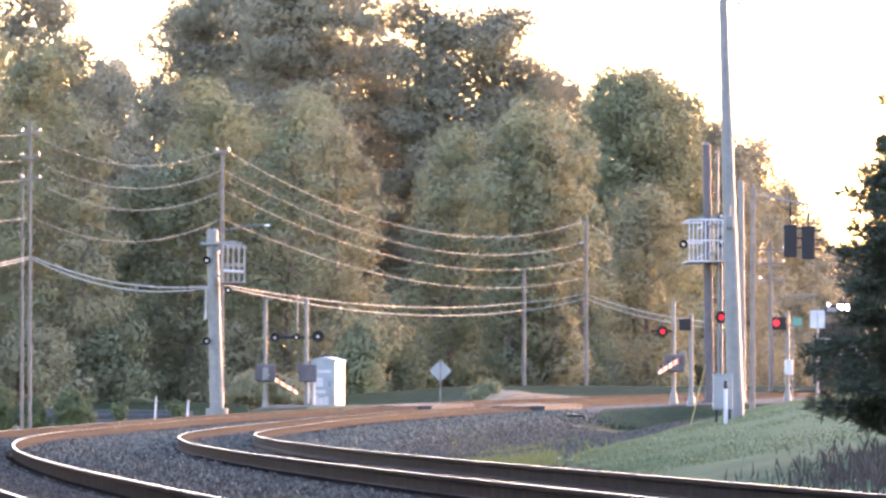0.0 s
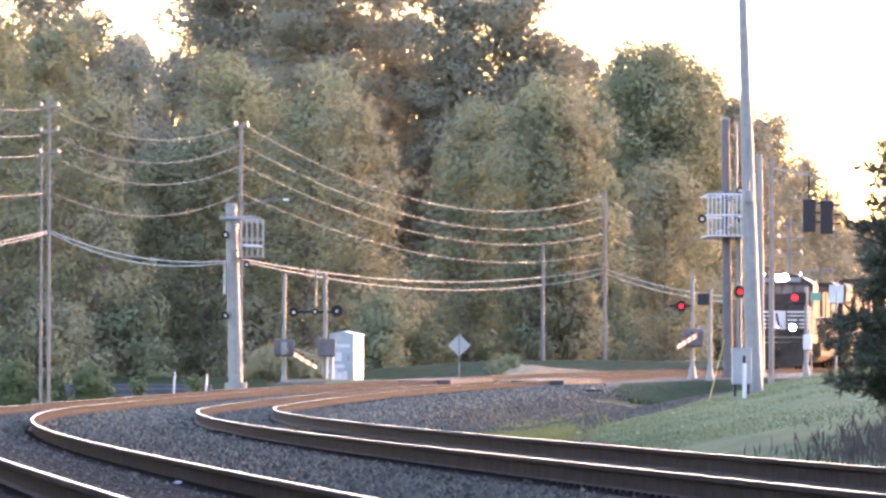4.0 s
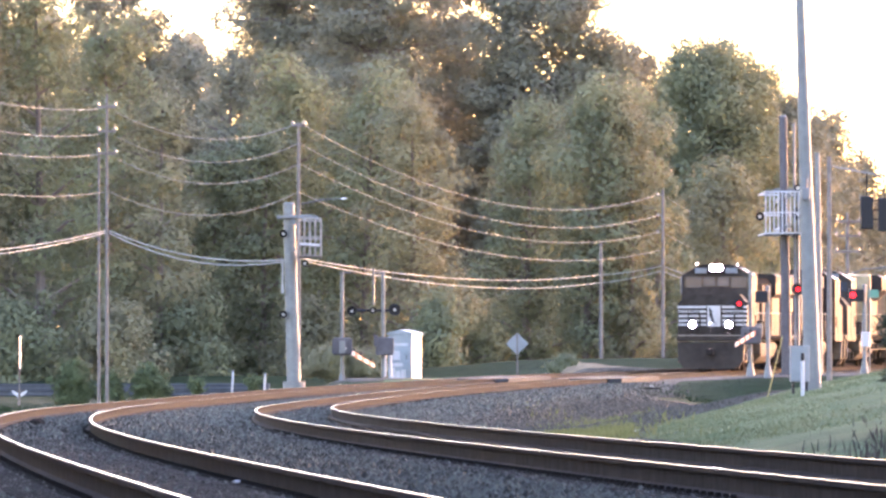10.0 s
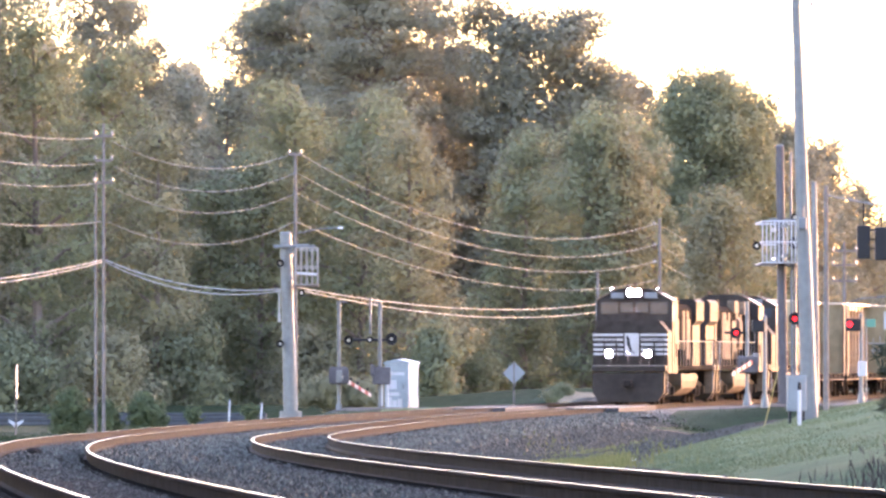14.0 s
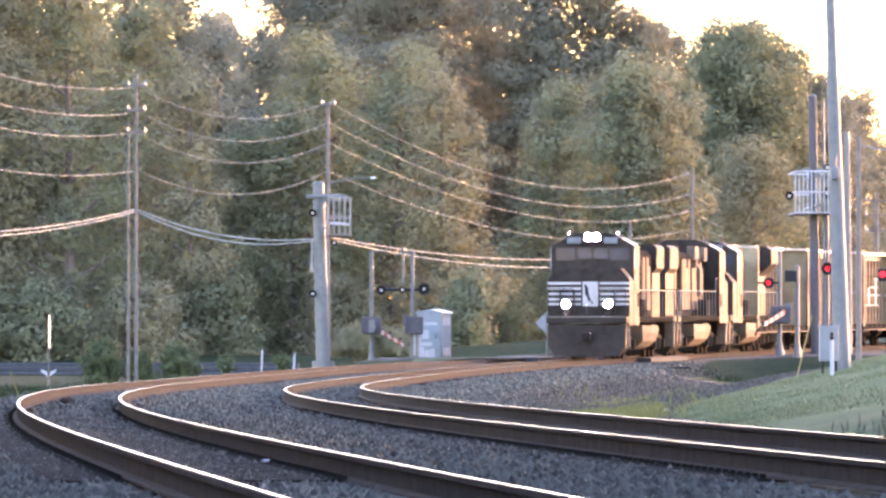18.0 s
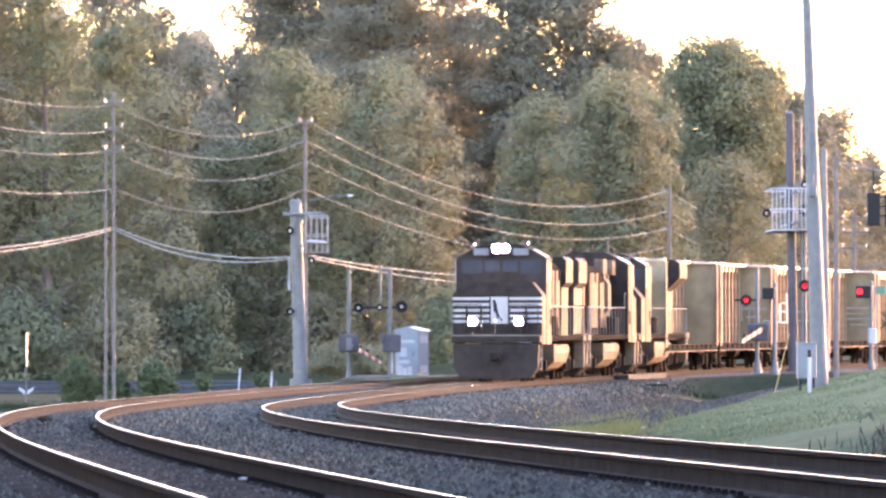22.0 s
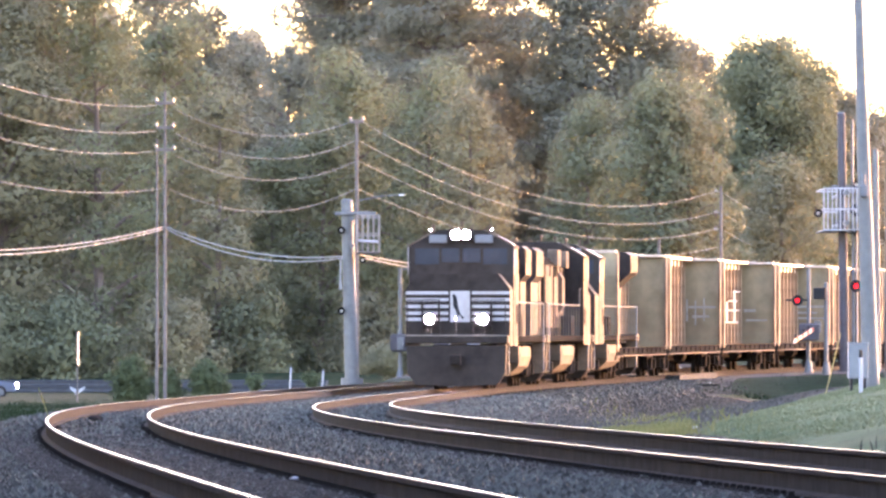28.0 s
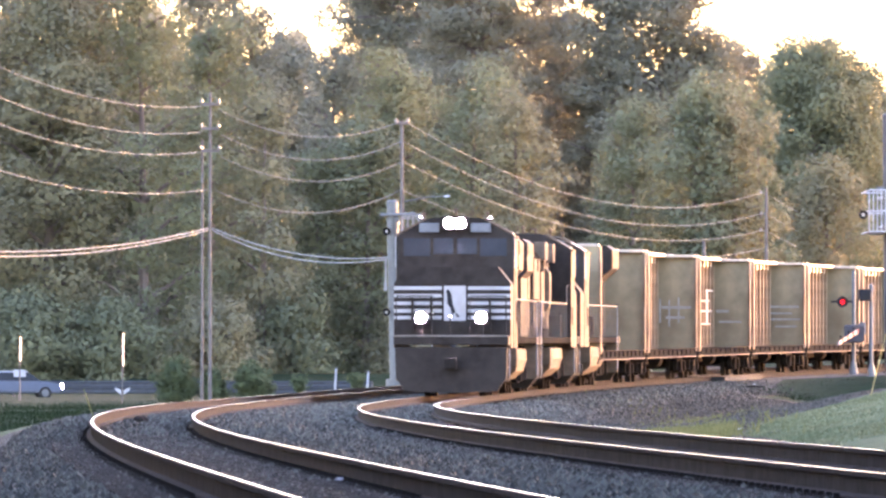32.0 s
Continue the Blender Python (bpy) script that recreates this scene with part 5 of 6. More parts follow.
        p = np.concatenate([rr * np.cos(a) + bend[0] * u ** 1.5, rr * np.sin(a) + bend[1] * u ** 1.5, height * u], 1)
        leaf_mesh("inner_leaves", p, unit(rng, n), size * 2.6, rng, M[leaf], "shaded inner leaves", e)
    return e


GROVE = [
    (-39.1, 627.0, 32.0, 5.7, "leaf_dark", 0.05, "broad", 53, "dark dense tree in the wood"),
    (-32.4, 594.0, 28.2, 5.0, "leaf_green", 0.02, "broad", 53, "broad green tree at the wood's edge"),
    (-32.0, 660.0, 34.9, 5.6, "leaf_dark", 0.05, "broad", 53, "dark dense tree in the wood"),
    (-25.2, 594.0, 27.5, 4.7, "leaf_warm", 0.02, "broad", 53, "tree turning olive and yellow"),
    (-24.4, 660.0, 34.1, 5.2, "leaf_dark", 0.05, "broad", 53, "dark dense tree in the wood"),
    (-19.0, 594.0, 25.3, 4.3, "leaf_green", 0.02, "broad", 53, "broad green tree at the wood's edge"),
    (-18.4, 676.5, 32.4, 4.5, "leaf_dark", 0.1, "broad", 53, "dark dense tree in the wood"),
    (-15.1, 610.5, 24.2, 3.7, "leaf_green", 0.02, "broad", 53, "broad green tree at the wood's edge"),
    (-15.7, 693.0, 31.5, 2.5, "leaf_dark", 0.3, "broad", 53, "dark dense tree in the wood"),
    (-13.7, 676.5, 27.1, 2.5, "leaf_dark", 0.1, "open", 48, "dark dense tree in the wood"),
    (-11.5, 594.0, 18.8, 2.7, "leaf_warm", 0.02, "broad", 35, "tree turning olive and yellow"),
    (-10.7, 693.0, 25.2, 2.5, "leaf_dark", 0.1, "open", 42, "dark dense tree in the wood"),
    (-8.6, 709.5, 25.4, 2.6, "leaf_dark", 0.05, "open", 42, "dark dense tree in the wood"),
    (-8.5, 610.5, 15.6, 3.0, "leaf_green", 0.02, "broad", 35, "broad green tree at the wood's edge"),
    (-1.3, 726.0, 34.8, 7.9, "leaf_dark", 0.45, "pine", 91, "tall pine with an open dark crown"),
    (3.9, 709.5, 32.7, 5.6, "leaf_dark", 0.3, "pine", 80, "tall pine with an open dark crown"),
    (-6.4, 734.2, 31.4, 3.2, "leaf_dark", 0.3, "pine", 57, "tall pine with an open dark crown"),
    (8.1, 742.5, 32.4, 3.1, "leaf_dark", 0.3, "pine", 49, "tall pine with an open dark crown"),
    (-2.6, 618.8, 21.5, 4.1, "leaf_green", 0.02, "broad", 46, "broad green tree at the wood's edge"),
    (1.5, 610.5, 20.6, 4.1, "leaf_green", 0.02, "broad", 46, "broad green tree at the wood's edge"),
    (4.8, 602.2, 17.3, 3.1, "leaf_warm", 0.02, "broad", 42, "tree turning olive and yellow"),
    (-5.1, 610.5, 17.1, 3.3, "leaf_green", 0.02, "broad", 38, "broad green tree at the wood's edge"),
    (12.5, 709.5, 29.9, 4.5, "leaf_dark", 0.1, "open", 84, "dark dense tree in the wood"),
    (17.7, 709.5, 29.3, 4.5, "leaf_dark", 0.1, "open", 84, "dark dense tree in the wood"),
    (10.2, 726.0, 27.7, 3.5, "leaf_dark", 0.15, "open", 58, "dark dense tree in the wood"),
    (21.3, 709.5, 24.6, 3.2, "leaf_dark", 0.1, "broad", 56, "dark dense tree in the wood"),
    (12.7, 635.2, 17.8, 3.3, "leaf_green", 0.04, "broad", 42, "broad green tree at the wood's edge"),
    (16.6, 627.0, 19.3, 3.6, "leaf_green", 0.04, "broad", 46, "broad green tree at the wood's edge"),
    (19.6, 627.0, 17.2, 2.7, "leaf_warm", 0.04, "broad", 38, "tree turning olive and yellow"),
    (22.1, 643.5, 18.8, 1.8, "leaf_green", 0.05, "broad", 33, "broad green tree at the wood's edge"),
    (24.0, 722.0, 24.6, 3.6, "leaf_dark", 0.04, "broad", 60, "dark dense tree in the wood"),
    (26.8, 693.0, 23.7, 5.4, "leaf_green", 0.04, "broad", 150, "broad dark dome of an oak at the wood's edge"),
    (30.8, 696.0, 22.8, 3.7, "leaf_green", 0.05, "broad", 72, "broad green tree at the wood's edge"),
    (28.6, 709.5, 24.5, 3.0, "leaf_dark", 0.05, "broad", 46, "dark dense tree in the wood"),
    (26.9, 651.8, 14.3, 3.4, "leaf_warm", 0.02, "broad", 38, "tree turning olive and yellow"),
    (35.0, 726.0, 21.3, 3.0, "leaf_dark", 0.03, "broad", 60, "dark dense tree in the wood"),
    (37.4, 740.0, 20.6, 2.8, "leaf_dark", 0.03, "broad", 54, "dark dense tree in the wood"),
    (40.2, 759.0, 20.6, 3.0, "leaf_dark", 0.03, "broad", 56, "dark dense tree in the wood"),
    (43.4, 775.5, 17.8, 2.8, "leaf_dark", 0.03, "broad", 50, "dark dense tree in the wood"),
    (46.4, 790.0, 14.0, 2.8, "leaf_dark", 0.03, "broad", 44, "dark dense tree in the wood"),
    (36.1, 726.0, 17.2, 2.2, "leaf_dark", 0.03, "broad", 30, "dark dense tree in the wood"),
    (58.3, 1023.0, 17.2, 3.7, "far", 0.03, "broad", 65, "hazy green tree far beyond the road"),
    (65.3, 1056.0, 17.1, 4.5, "far", 0.03, "broad", 65, "hazy green tree far beyond the road"),
    (70.5, 1056.0, 18.3, 4.5, "far", 0.03, "broad", 65, "hazy green tree far beyond the road"),
    (75.6, 1056.0, 19.0, 5.1, "far", 0.03, "broad", 65, "hazy green tree far beyond the road"),
    (76.3, 990.0, 20.2, 4.8, "far", 0.03, "broad", 65, "hazy green tree far beyond the road"),
    (81.7, 990.0, 21.4, 4.8, "far", 0.03, "broad", 65, "hazy green tree far beyond the road"),
    (87.7, 990.0, 22.0, 5.4, "far", 0.03, "broad", 65, "hazy green tree far beyond the road"),
    (8.0, 627.0, 6.2, 2.3, "leaf_green", 0.03, "broad", 25, "low scrub under the trees"),
    (10.8, 660.0, 5.3, 2.4, "leaf_warm", 0.03, "broad", 25, "low scrub under the trees"),
    (16.0, 676.5, 5.4, 2.5, "leaf_warm", 0.03, "broad", 25, "low scrub under the trees"),
    (20.1, 676.5, 5.0, 2.5, "leaf_green", 0.03, "broad", 25, "low scrub under the trees"),
    (6.2, 594.0, 4.8, 1.4, "leaf_green", 0.03, "broad", 25, "low scrub under the trees"),
    (-1.8, 602.2, 6.0, 2.6, "leaf_warm", 0.03, "broad", 25, "low scrub under the trees"),
    (-9.7, 594.0, 5.9, 2.5, "leaf_green", 0.03, "broad", 25, "low scrub under the trees"),
    (-14.5, 585.8, 5.8, 2.8, "leaf_warm", 0.03, "broad", 25, "low scrub under the trees"),
    (-20.9, 585.8, 5.8, 3.2, "leaf_green", 0.03, "broad", 25, "low scrub under the trees"),
    (-26.6, 585.8, 5.8, 3.2, "leaf_green", 0.03, "broad", 25, "low scrub under the trees"),
    (-31.6, 585.8, 5.8, 3.2, "leaf_warm", 0.03, "broad", 25, "low scrub under the trees"),
    (24.2, 676.5, 5.0, 2.5, "leaf_warm", 0.03, "broad", 25, "low scrub under the trees"),
    (28.7, 676.5, 5.0, 2.5, "leaf_warm", 0.03, "broad", 25, "low scrub under the trees"),
    (33.2, 693.0, 5.5, 2.5, "leaf_warm", 0.03, "broad", 25, "low scrub under the trees"),
]
for k, (x, y, h, half, leaf, low, form, boughs, label) in enumerate(GROVE):
    tree((x, y, -0.9 if x < 2 else 0.6), h * 1.04, half * 1.05, label, leaf, low, form, max(16, int(boughs * (1.3 if x < -22 else 0.95 if form != "broad" else 0.66))), 0.24, 11 + k, fill=1.1)


# the depth of the wood behind the front trees
def backwoods():
    rng = np.random.default_rng(5)
    n = 75000
    x = rng.uniform(-75, 48, n)
    top = np.interp(x, (-75, -14, -9, -3, 4, 20, 32, 48), (29, 29, 20, 24, 22, 24, 19, 11)) + 2.5 * np.sin(x * 0.41) + 1.5 * np.sin(x * 0.97 + 1)
    z = rng.uniform(0, 1, n) ** 0.9 * np.maximum(top, 5)
    p = np.stack([x, 800 + rng.uniform(0, 40, n), z], 1)
    s = rng.uniform(0.6, 1.3, (n, 1))
    t1 = rng.normal(0, 1, (n, 3))
    t1 /= np.linalg.norm(t1, axis=1)[:, None]
    t2 = np.cross(t1, rng.normal(0, 1, (n, 3)))
    t2 /= np.linalg.norm(t2, axis=1)[:, None]
    q = np.stack([p - t1 * s * 0.6, p - t2 * s * 0.4, p + t1 * s * 0.6, p + t2 * s * 0.4], 1).reshape(-1, 3)
    me = bpy.data.meshes.new("undergrowth")
    me.from_pydata(q.tolist(), [], np.arange(n * 4).reshape(-1, 4).tolist())
    me.materials.append(M["leaf_dark"])
    return tagged(new("undergrowth", me), "dense dark leaves in the depth of the wood", "wood", kind="stuff")


backwoods()

# young pines and bushes by the line
BUSHES = [
    (-12.25, 429.0, -0.81, 2.0, 0.88, "bush_leaf", "young green pine beside the line"),
    (-8.76, 429.0, -0.65, 1.5, 0.86, "bush_leaf", "round green bush beside the line"),
    (-10.58, 429.0, -0.71, 1.30, 0.62, "bush_leaf", "low green bush beside the line"),
    (-0.24, 445.5, 0.53, 1.19, 1.22, "leaf_warm", "dry round bush behind the crossing"),
    (1.24, 445.5, 0.53, 0.97, 1.08, "leaf_warm", "dry round bush behind the crossing"),
    (11.09, 462.0, 0.53, 0.87, 0.62, "leaf_green", "clipped green shrub by the road"),
    (-6.22, 404.2, -0.16, 0.37, 0.24, "bush_leaf", "low dark scrub on the verge"),
    (-3.78, 412.5, -0.05, 0.30, 0.25, "bush_leaf", "low dark scrub on the verge"),
]
for k, (x, y, z, h, half, leaf, label) in enumerate(BUSHES):
    tree((x, y, z), h, half, label, leaf, 0.08, "bush", 40, 0.11, 300 + k, "bush", 2.6)

def young_pine(base, height, half, seed, reach=((0, 0.12, 0.26, 0.36, 0.5, 0.66, 0.82, 1.0), (0.65, 0.85, 1.0, 0.55, 0.72, 0.5, 0.32, 0.05))):
    """A dark young pine: whorls of drooping branches set with needle tufts."""
    rng = np.random.default_rng(seed)
    e = thing("pine", Matrix.Translation(base), "dark young pine with drooping needle branches", "tree")
    bm = B()
    tube(bm, (0, 0, -0.4), (0, 0, height), 0.1, 0.015, 8, False)
    V = []
    for i in range(260):
        u = (i + rng.random()) / 260
        z0 = height * (0.04 + 0.93 * u)
        L = half * float(np.interp(z0 / height, reach[0], reach[1])) * rng.uniform(0.55, 1.08) + 0.1
        a = rng.random() * 6.283
        d = Vector((math.cos(a), math.sin(a), 0))
        o = Vector((0, 0, z0))
        tip = o + d * L + Vector((0, 0, L * rng.uniform(-0.12, 0.35)))
        tube(bm, o, tip, 0.018, 0.006, 4, False)
        n = int(26 * L) + 8
        for k in range(n):
            t = 0.25 + 0.75 * rng.random()
            c = np.array(o.lerp(tip, t)) + rng.normal(0, 0.06, 3)
            q = rng.normal(0, 1, (7, 3)) + np.array(d) * 0.8 + np.array([0, 0, 0.35])
            q /= np.linalg.norm(q, axis=1)[:, None]
            s = rng.uniform(0.10, 0.2, (7, 1))
            w = np.cross(q, rng.normal(0, 1, (7, 3)))
            w *= 0.016 / (np.linalg.norm(w, axis=1)[:, None] + 1e-6)
            V.append(np.stack([c - w, c + w, c + q * s + w * 0.3, c + q * s - w * 0.3], 1).reshape(-1, 3))
    part("trunk", bm, M["bark"], e, "thin brown trunk and branches")
    V = np.concatenate(V)
    me = bpy.data.meshes.new("needles")
    me.from_pydata(V.tolist(), [], np.arange(len(V)).reshape(-1, 4).tolist())
    me.materials.append(M["near_pine"])
    nd = new("needles", me)
    nd.parent = e
    nd["label"] = "dark green needles"
    return e


young_pine((10.30, 145.20, -0.06), 6.2, 1.95, 77)
young_pine((10.89, 138.60, -0.02), 4.6, 1.5, 78)

# leaf masses added out of view, beside and behind the eye, to shade the near line
def shade_wood(name, x0, x1, y0, y1, height, seed, n=9000):
    rng = np.random.default_rng(seed)
    p = np.stack([rng.uniform(x0, x1, n), rng.uniform(y0, y1, n), rng.uniform(0, 1, n) * height * rng.uniform(0.75, 1.0, n)], 1)
    s = rng.uniform(1.0, 2.2, (n, 1))
    t1 = rng.normal(0, 1, (n, 3))
    t1 /= np.linalg.norm(t1, axis=1)[:, None]
    t2 = np.cross(t1, rng.normal(0, 1, (n, 3)))
    t2 /= np.linalg.norm(t2, axis=1)[:, None]
    q = np.stack([p - t1 * s * 0.6, p - t2 * s * 0.4, p + t1 * s * 0.6, p + t2 * s * 0.4], 1).reshape(-1, 3)
    me = bpy.data.meshes.new(name)
    me.from_pydata(q.tolist(), [], np.arange(n * 4).reshape(-1, 4).tolist())
    me.materials.append(M["leaf_dark"])
    return tagged(new(name, me), "unseen leaf mass added to shade the near line", "wood", kind="stuff")


shade_wood("woodland_right", 15, 34, -70, 96, 24, 41)
shade_wood("woodland_left", -38, -15, -70, 150, 24, 42, 11000)
shade_wood("woodland_behind", -24, 26, -70, -30, 24, 43, 5000)


# ---- crossties ----
def ties():
    top = new("crossties")
    tagged(top, "dark creosoted wooden crossties with steel anchors", "crosstie", "", "structure")
    me = {}
    for kind in (0, 1):
        bm = B()
        box(bm, -1.32, 1.32, -0.115, 0.115, -0.37, -0.192, 0.012)
        for sx in (-1, 1):
            box(bm, sx * 0.755 - 0.19, sx * 0.755 + 0.19, -0.09, 0.09, -0.192, -0.184)
            for a in (-0.09, 0.09):
                if kind:
                    box(bm, sx * 0.755 - 0.115, sx * 0.755 + 0.115, a * 1.5 - 0.02, a * 1.5 + 0.02, -0.25, -0.176)
                box(bm, sx * 0.755 + a * 1.15 - 0.02, sx * 0.755 + a * 1.15 + 0.02, -0.06, -0.02, -0.184, -0.155)
        m = bpy.data.meshes.new("crosstie")
        bm.to_mesh(m)
        bm.free()
        m.materials.append(M["tie"])
        me[kind] = m
    rest = B()
    i = 0
    y = 64.0
    while y < 345:
        for d in (0.0, -SPACING):
            p, a, r = on_line(run_at(y), d)
            m = Matrix((r, a, Vector((0, 0, 1)))).transposed().to_4x4()
            m.translation = p
            if i < 150:
                shared("crosstie", me[i % 2], top, m)
            else:
                vs = [rest.verts.new(m @ Vector((sx * 1.32, sy * 0.115, z))) for z in (-0.3, -0.192) for sx, sy in ((-1, -1), (1, -1), (1, 1), (-1, 1))]
                for f in ((4, 5, 6, 7), (0, 1, 5, 4), (1, 2, 6, 5), (3, 0, 4, 7), (2, 3, 7, 6)):
                    rest.faces.new([vs[k] for k in f])
        i += 1
        y += 0.53
    tagged(part("far_crossties", rest, M["tie"], top), kind="stuff")


ties()


# ---- loose ballast ----
def loose_stones():
    rng = np.random.default_rng(9)
    V, Fc, kinds = [], [], []
    for ya, yb, count, size, da, db in ((46, 105, 70000, 0.062, -8.2, 3.6), (105, 125, 20000, 0.068, -6.2, 3.6), (240, 361, 29000, 0.075, -6.1, 4.2), (240, 340, 6000, 0.07, 4.2, 6.6), (125, 240, 42000, 0.085, -6.15, 3.6), (120, 330, 20000, 0.085, 3.4, 6.8), (200, 352, 22000, 0.075, 6.4, 12.5)):
        yy = rng.uniform(ya, yb, count)
        dd = rng.uniform(da, db, count)
        for y, d in zip(yy, dd):
            near_rail = min(abs(d - 0.755), abs(d + 0.755), abs(d - 0.755 + SPACING), abs(d + 0.755 + SPACING))
            if near_rail < 0.13:
                continue
            if d > 6.2 and d > float(np.interp(y, (170, 190, 205, 220, 245, 300), (6.6, 7.2, 8.0, 10.2, 12.2, 15))) - 0.4:
                continue
            crib = min(abs(d), abs(d + SPACING)) < 1.38
            if crib and rng.random() < 0.4:
                continue
            k = np.interp(y, ys_, xs_)
            h = np.interp(y, ys_, hx_)
            z = np.interp(y, ys_, zs_) + ground_z(y, d) - (0.03 if crib else 0)
            s = size * rng.uniform(0.5, 1.35)
            x = k + d * (1 + h * h) ** -0.5
            yq = y - d * h
            if d > 2.4:
                z += 0.12 * noise.noise(Vector((x * 0.12, yq * 0.05, 0))) + 0.05 * noise.noise(Vector((x * 0.7, yq * 0.3, 3)))
            n = len(V)
            a0 = rng.uniform(0, 6.28)
            for q in range(4):
                a = a0 + q * 1.57 + rng.uniform(-0.4, 0.4)
                V.append((x + s * math.cos(a), yq + s * math.sin(a), z - 0.01))
            V.append((x + rng.uniform(-0.4, 0.4) * s, yq + rng.uniform(-0.4, 0.4) * s, z + s * rng.uniform(0.5, 1.0)))
            Fc += [(n, n + 1, n + 4), (n + 1, n + 2, n + 4), (n + 2, n + 3, n + 4), (n + 3, n, n + 4)]
            kinds += [1 if d > 3.2 + 0.8 * rng.random() else 0] * 4
    me = bpy.data.meshes.new("ballast_stones")
    me.from_pydata(V, [], Fc)
    me.materials.append(M["stone"])
    me.materials.append(M["ditch_stone"])
    me.polygons.foreach_set("material_index", kinds)
    tagged(new("ballast_stones", me), "crushed grey ballast stones between and beside the rails", "ballast", kind="stuff")


loose_stones()


# ---- the road at the left ----
def strip(name, pts, width, z, material, label):
    bm = B()
    prev = None
    for (x, y) in pts:
        a = (bm.verts.new((x, y - width / 2, z)), bm.verts.new((x, y + width / 2, z)), bm.verts.new((x, y + width / 2, z - 0.3)), bm.verts.new((x, y - width / 2, z - 0.3)))
        if prev:
            for k in range(4):
                bm.faces.new((prev[k], prev[(k + 1) % 4], a[(k + 1) % 4], a[k]))
        prev = a
    bmesh.ops.recalc_face_normals(bm, faces=bm.faces)
    return tagged(part(name, bm, material), label, "road", kind="structure")


strip("road", [(-70, 505), (-40, 503), (-20, 500), (-6, 497)], 7.0, -0.86, M["asphalt"], "grey asphalt road beyond the verge")


def guard_rail():
    e = thing("guard_rail", Matrix.Translation((0, 0, 0)), "weathered steel guard rail along the road", "guard rail")
    prof = [(0, -0.18), (0.05, -0.12), (0.0, -0.05), (0.0, 0.05), (0.05, 0.12), (0, 0.18)]
    for za in (-0.12, -0.46):
        bm = B()
        prev = None
        for x in np.arange(-60, -3.9, 4.0):
            y = 522 + (x + 4) * 0.06
            ring = [bm.verts.new((x, y - u, za + w)) for u, w in prof]
            if prev:
                for k in range(5):
                    bm.faces.new((prev[k], prev[k + 1], ring[k + 1], ring[k]))
            prev = ring
        part("beam", bm, M["guard"], e)
    for x in np.arange(-60, -3.9, 2.0):
        bm = B()
        y = 522 + (x + 4) * 0.06
        box(bm, x - 0.08, x + 0.08, y + 0.01, y + 0.2, -1.2, 0.05, 0.01)
        part("post", bm, M["wood_pole"], e)
    return e


guard_rail()


def edge_sign(base, h, label, plate=(0.5, 1.0)):
    """A road sign seen almost edge-on, its plate catching the sun."""
    e = thing("road_sign", Matrix.Translation(base) @ pose(0, 0, 0, 0, 0, 87), label, "road sign", "road signs by the verge")
    bm = B()
    box(bm, -0.04, 0.04, -0.03, 0.03, -0.3, h, 0.005)
    part("post", bm, M["wood_pole"], e)
    bm = B()
    box(bm, -0.38, 0.38, -0.045, -0.032, h * plate[0], h * plate[1], 0.003)
    part("plate", bm, M["white_paint"], e)
    return e


edge_sign((-14.86, 432.30, -0.56), 2.95, "white road sign seen edge-on by the verge", (0.48, 1.0))
edge_sign((-20.60, 453.75, -0.62), 2.9, "grey road sign seen edge-on by the verge", (0.6, 1.0))
e = thing("signboard", Matrix.Translation((-20.82, 458.70, 0.14)), "small pale board on a post", "signboard")
bm = B()
box(bm, -0.3, 0.3, -0.02, 0.02, 0.2, 0.55, 0.01)
part("board", bm, M["white_paint"], e)
bm = B()
box(bm, -0.04, 0.04, -0.03, 0.03, -1.0, 0.5)
part("post", bm, M["wood_pole"], e)
e = thing("marker_bracket", Matrix.Translation((-14.63, 425.70, -0.44)), "small white bracket on the ground", "marker")
for sx in (-1, 1):
    bm = B()
    prism(bm, [(sx * 0.06, 0.0), (sx * 0.34, 0.22), (sx * 0.34, 0.34), (sx * 0.06, 0.2)], 'y', -0.05, 0.05)
    part("wing", bm, M["white_paint"], e)


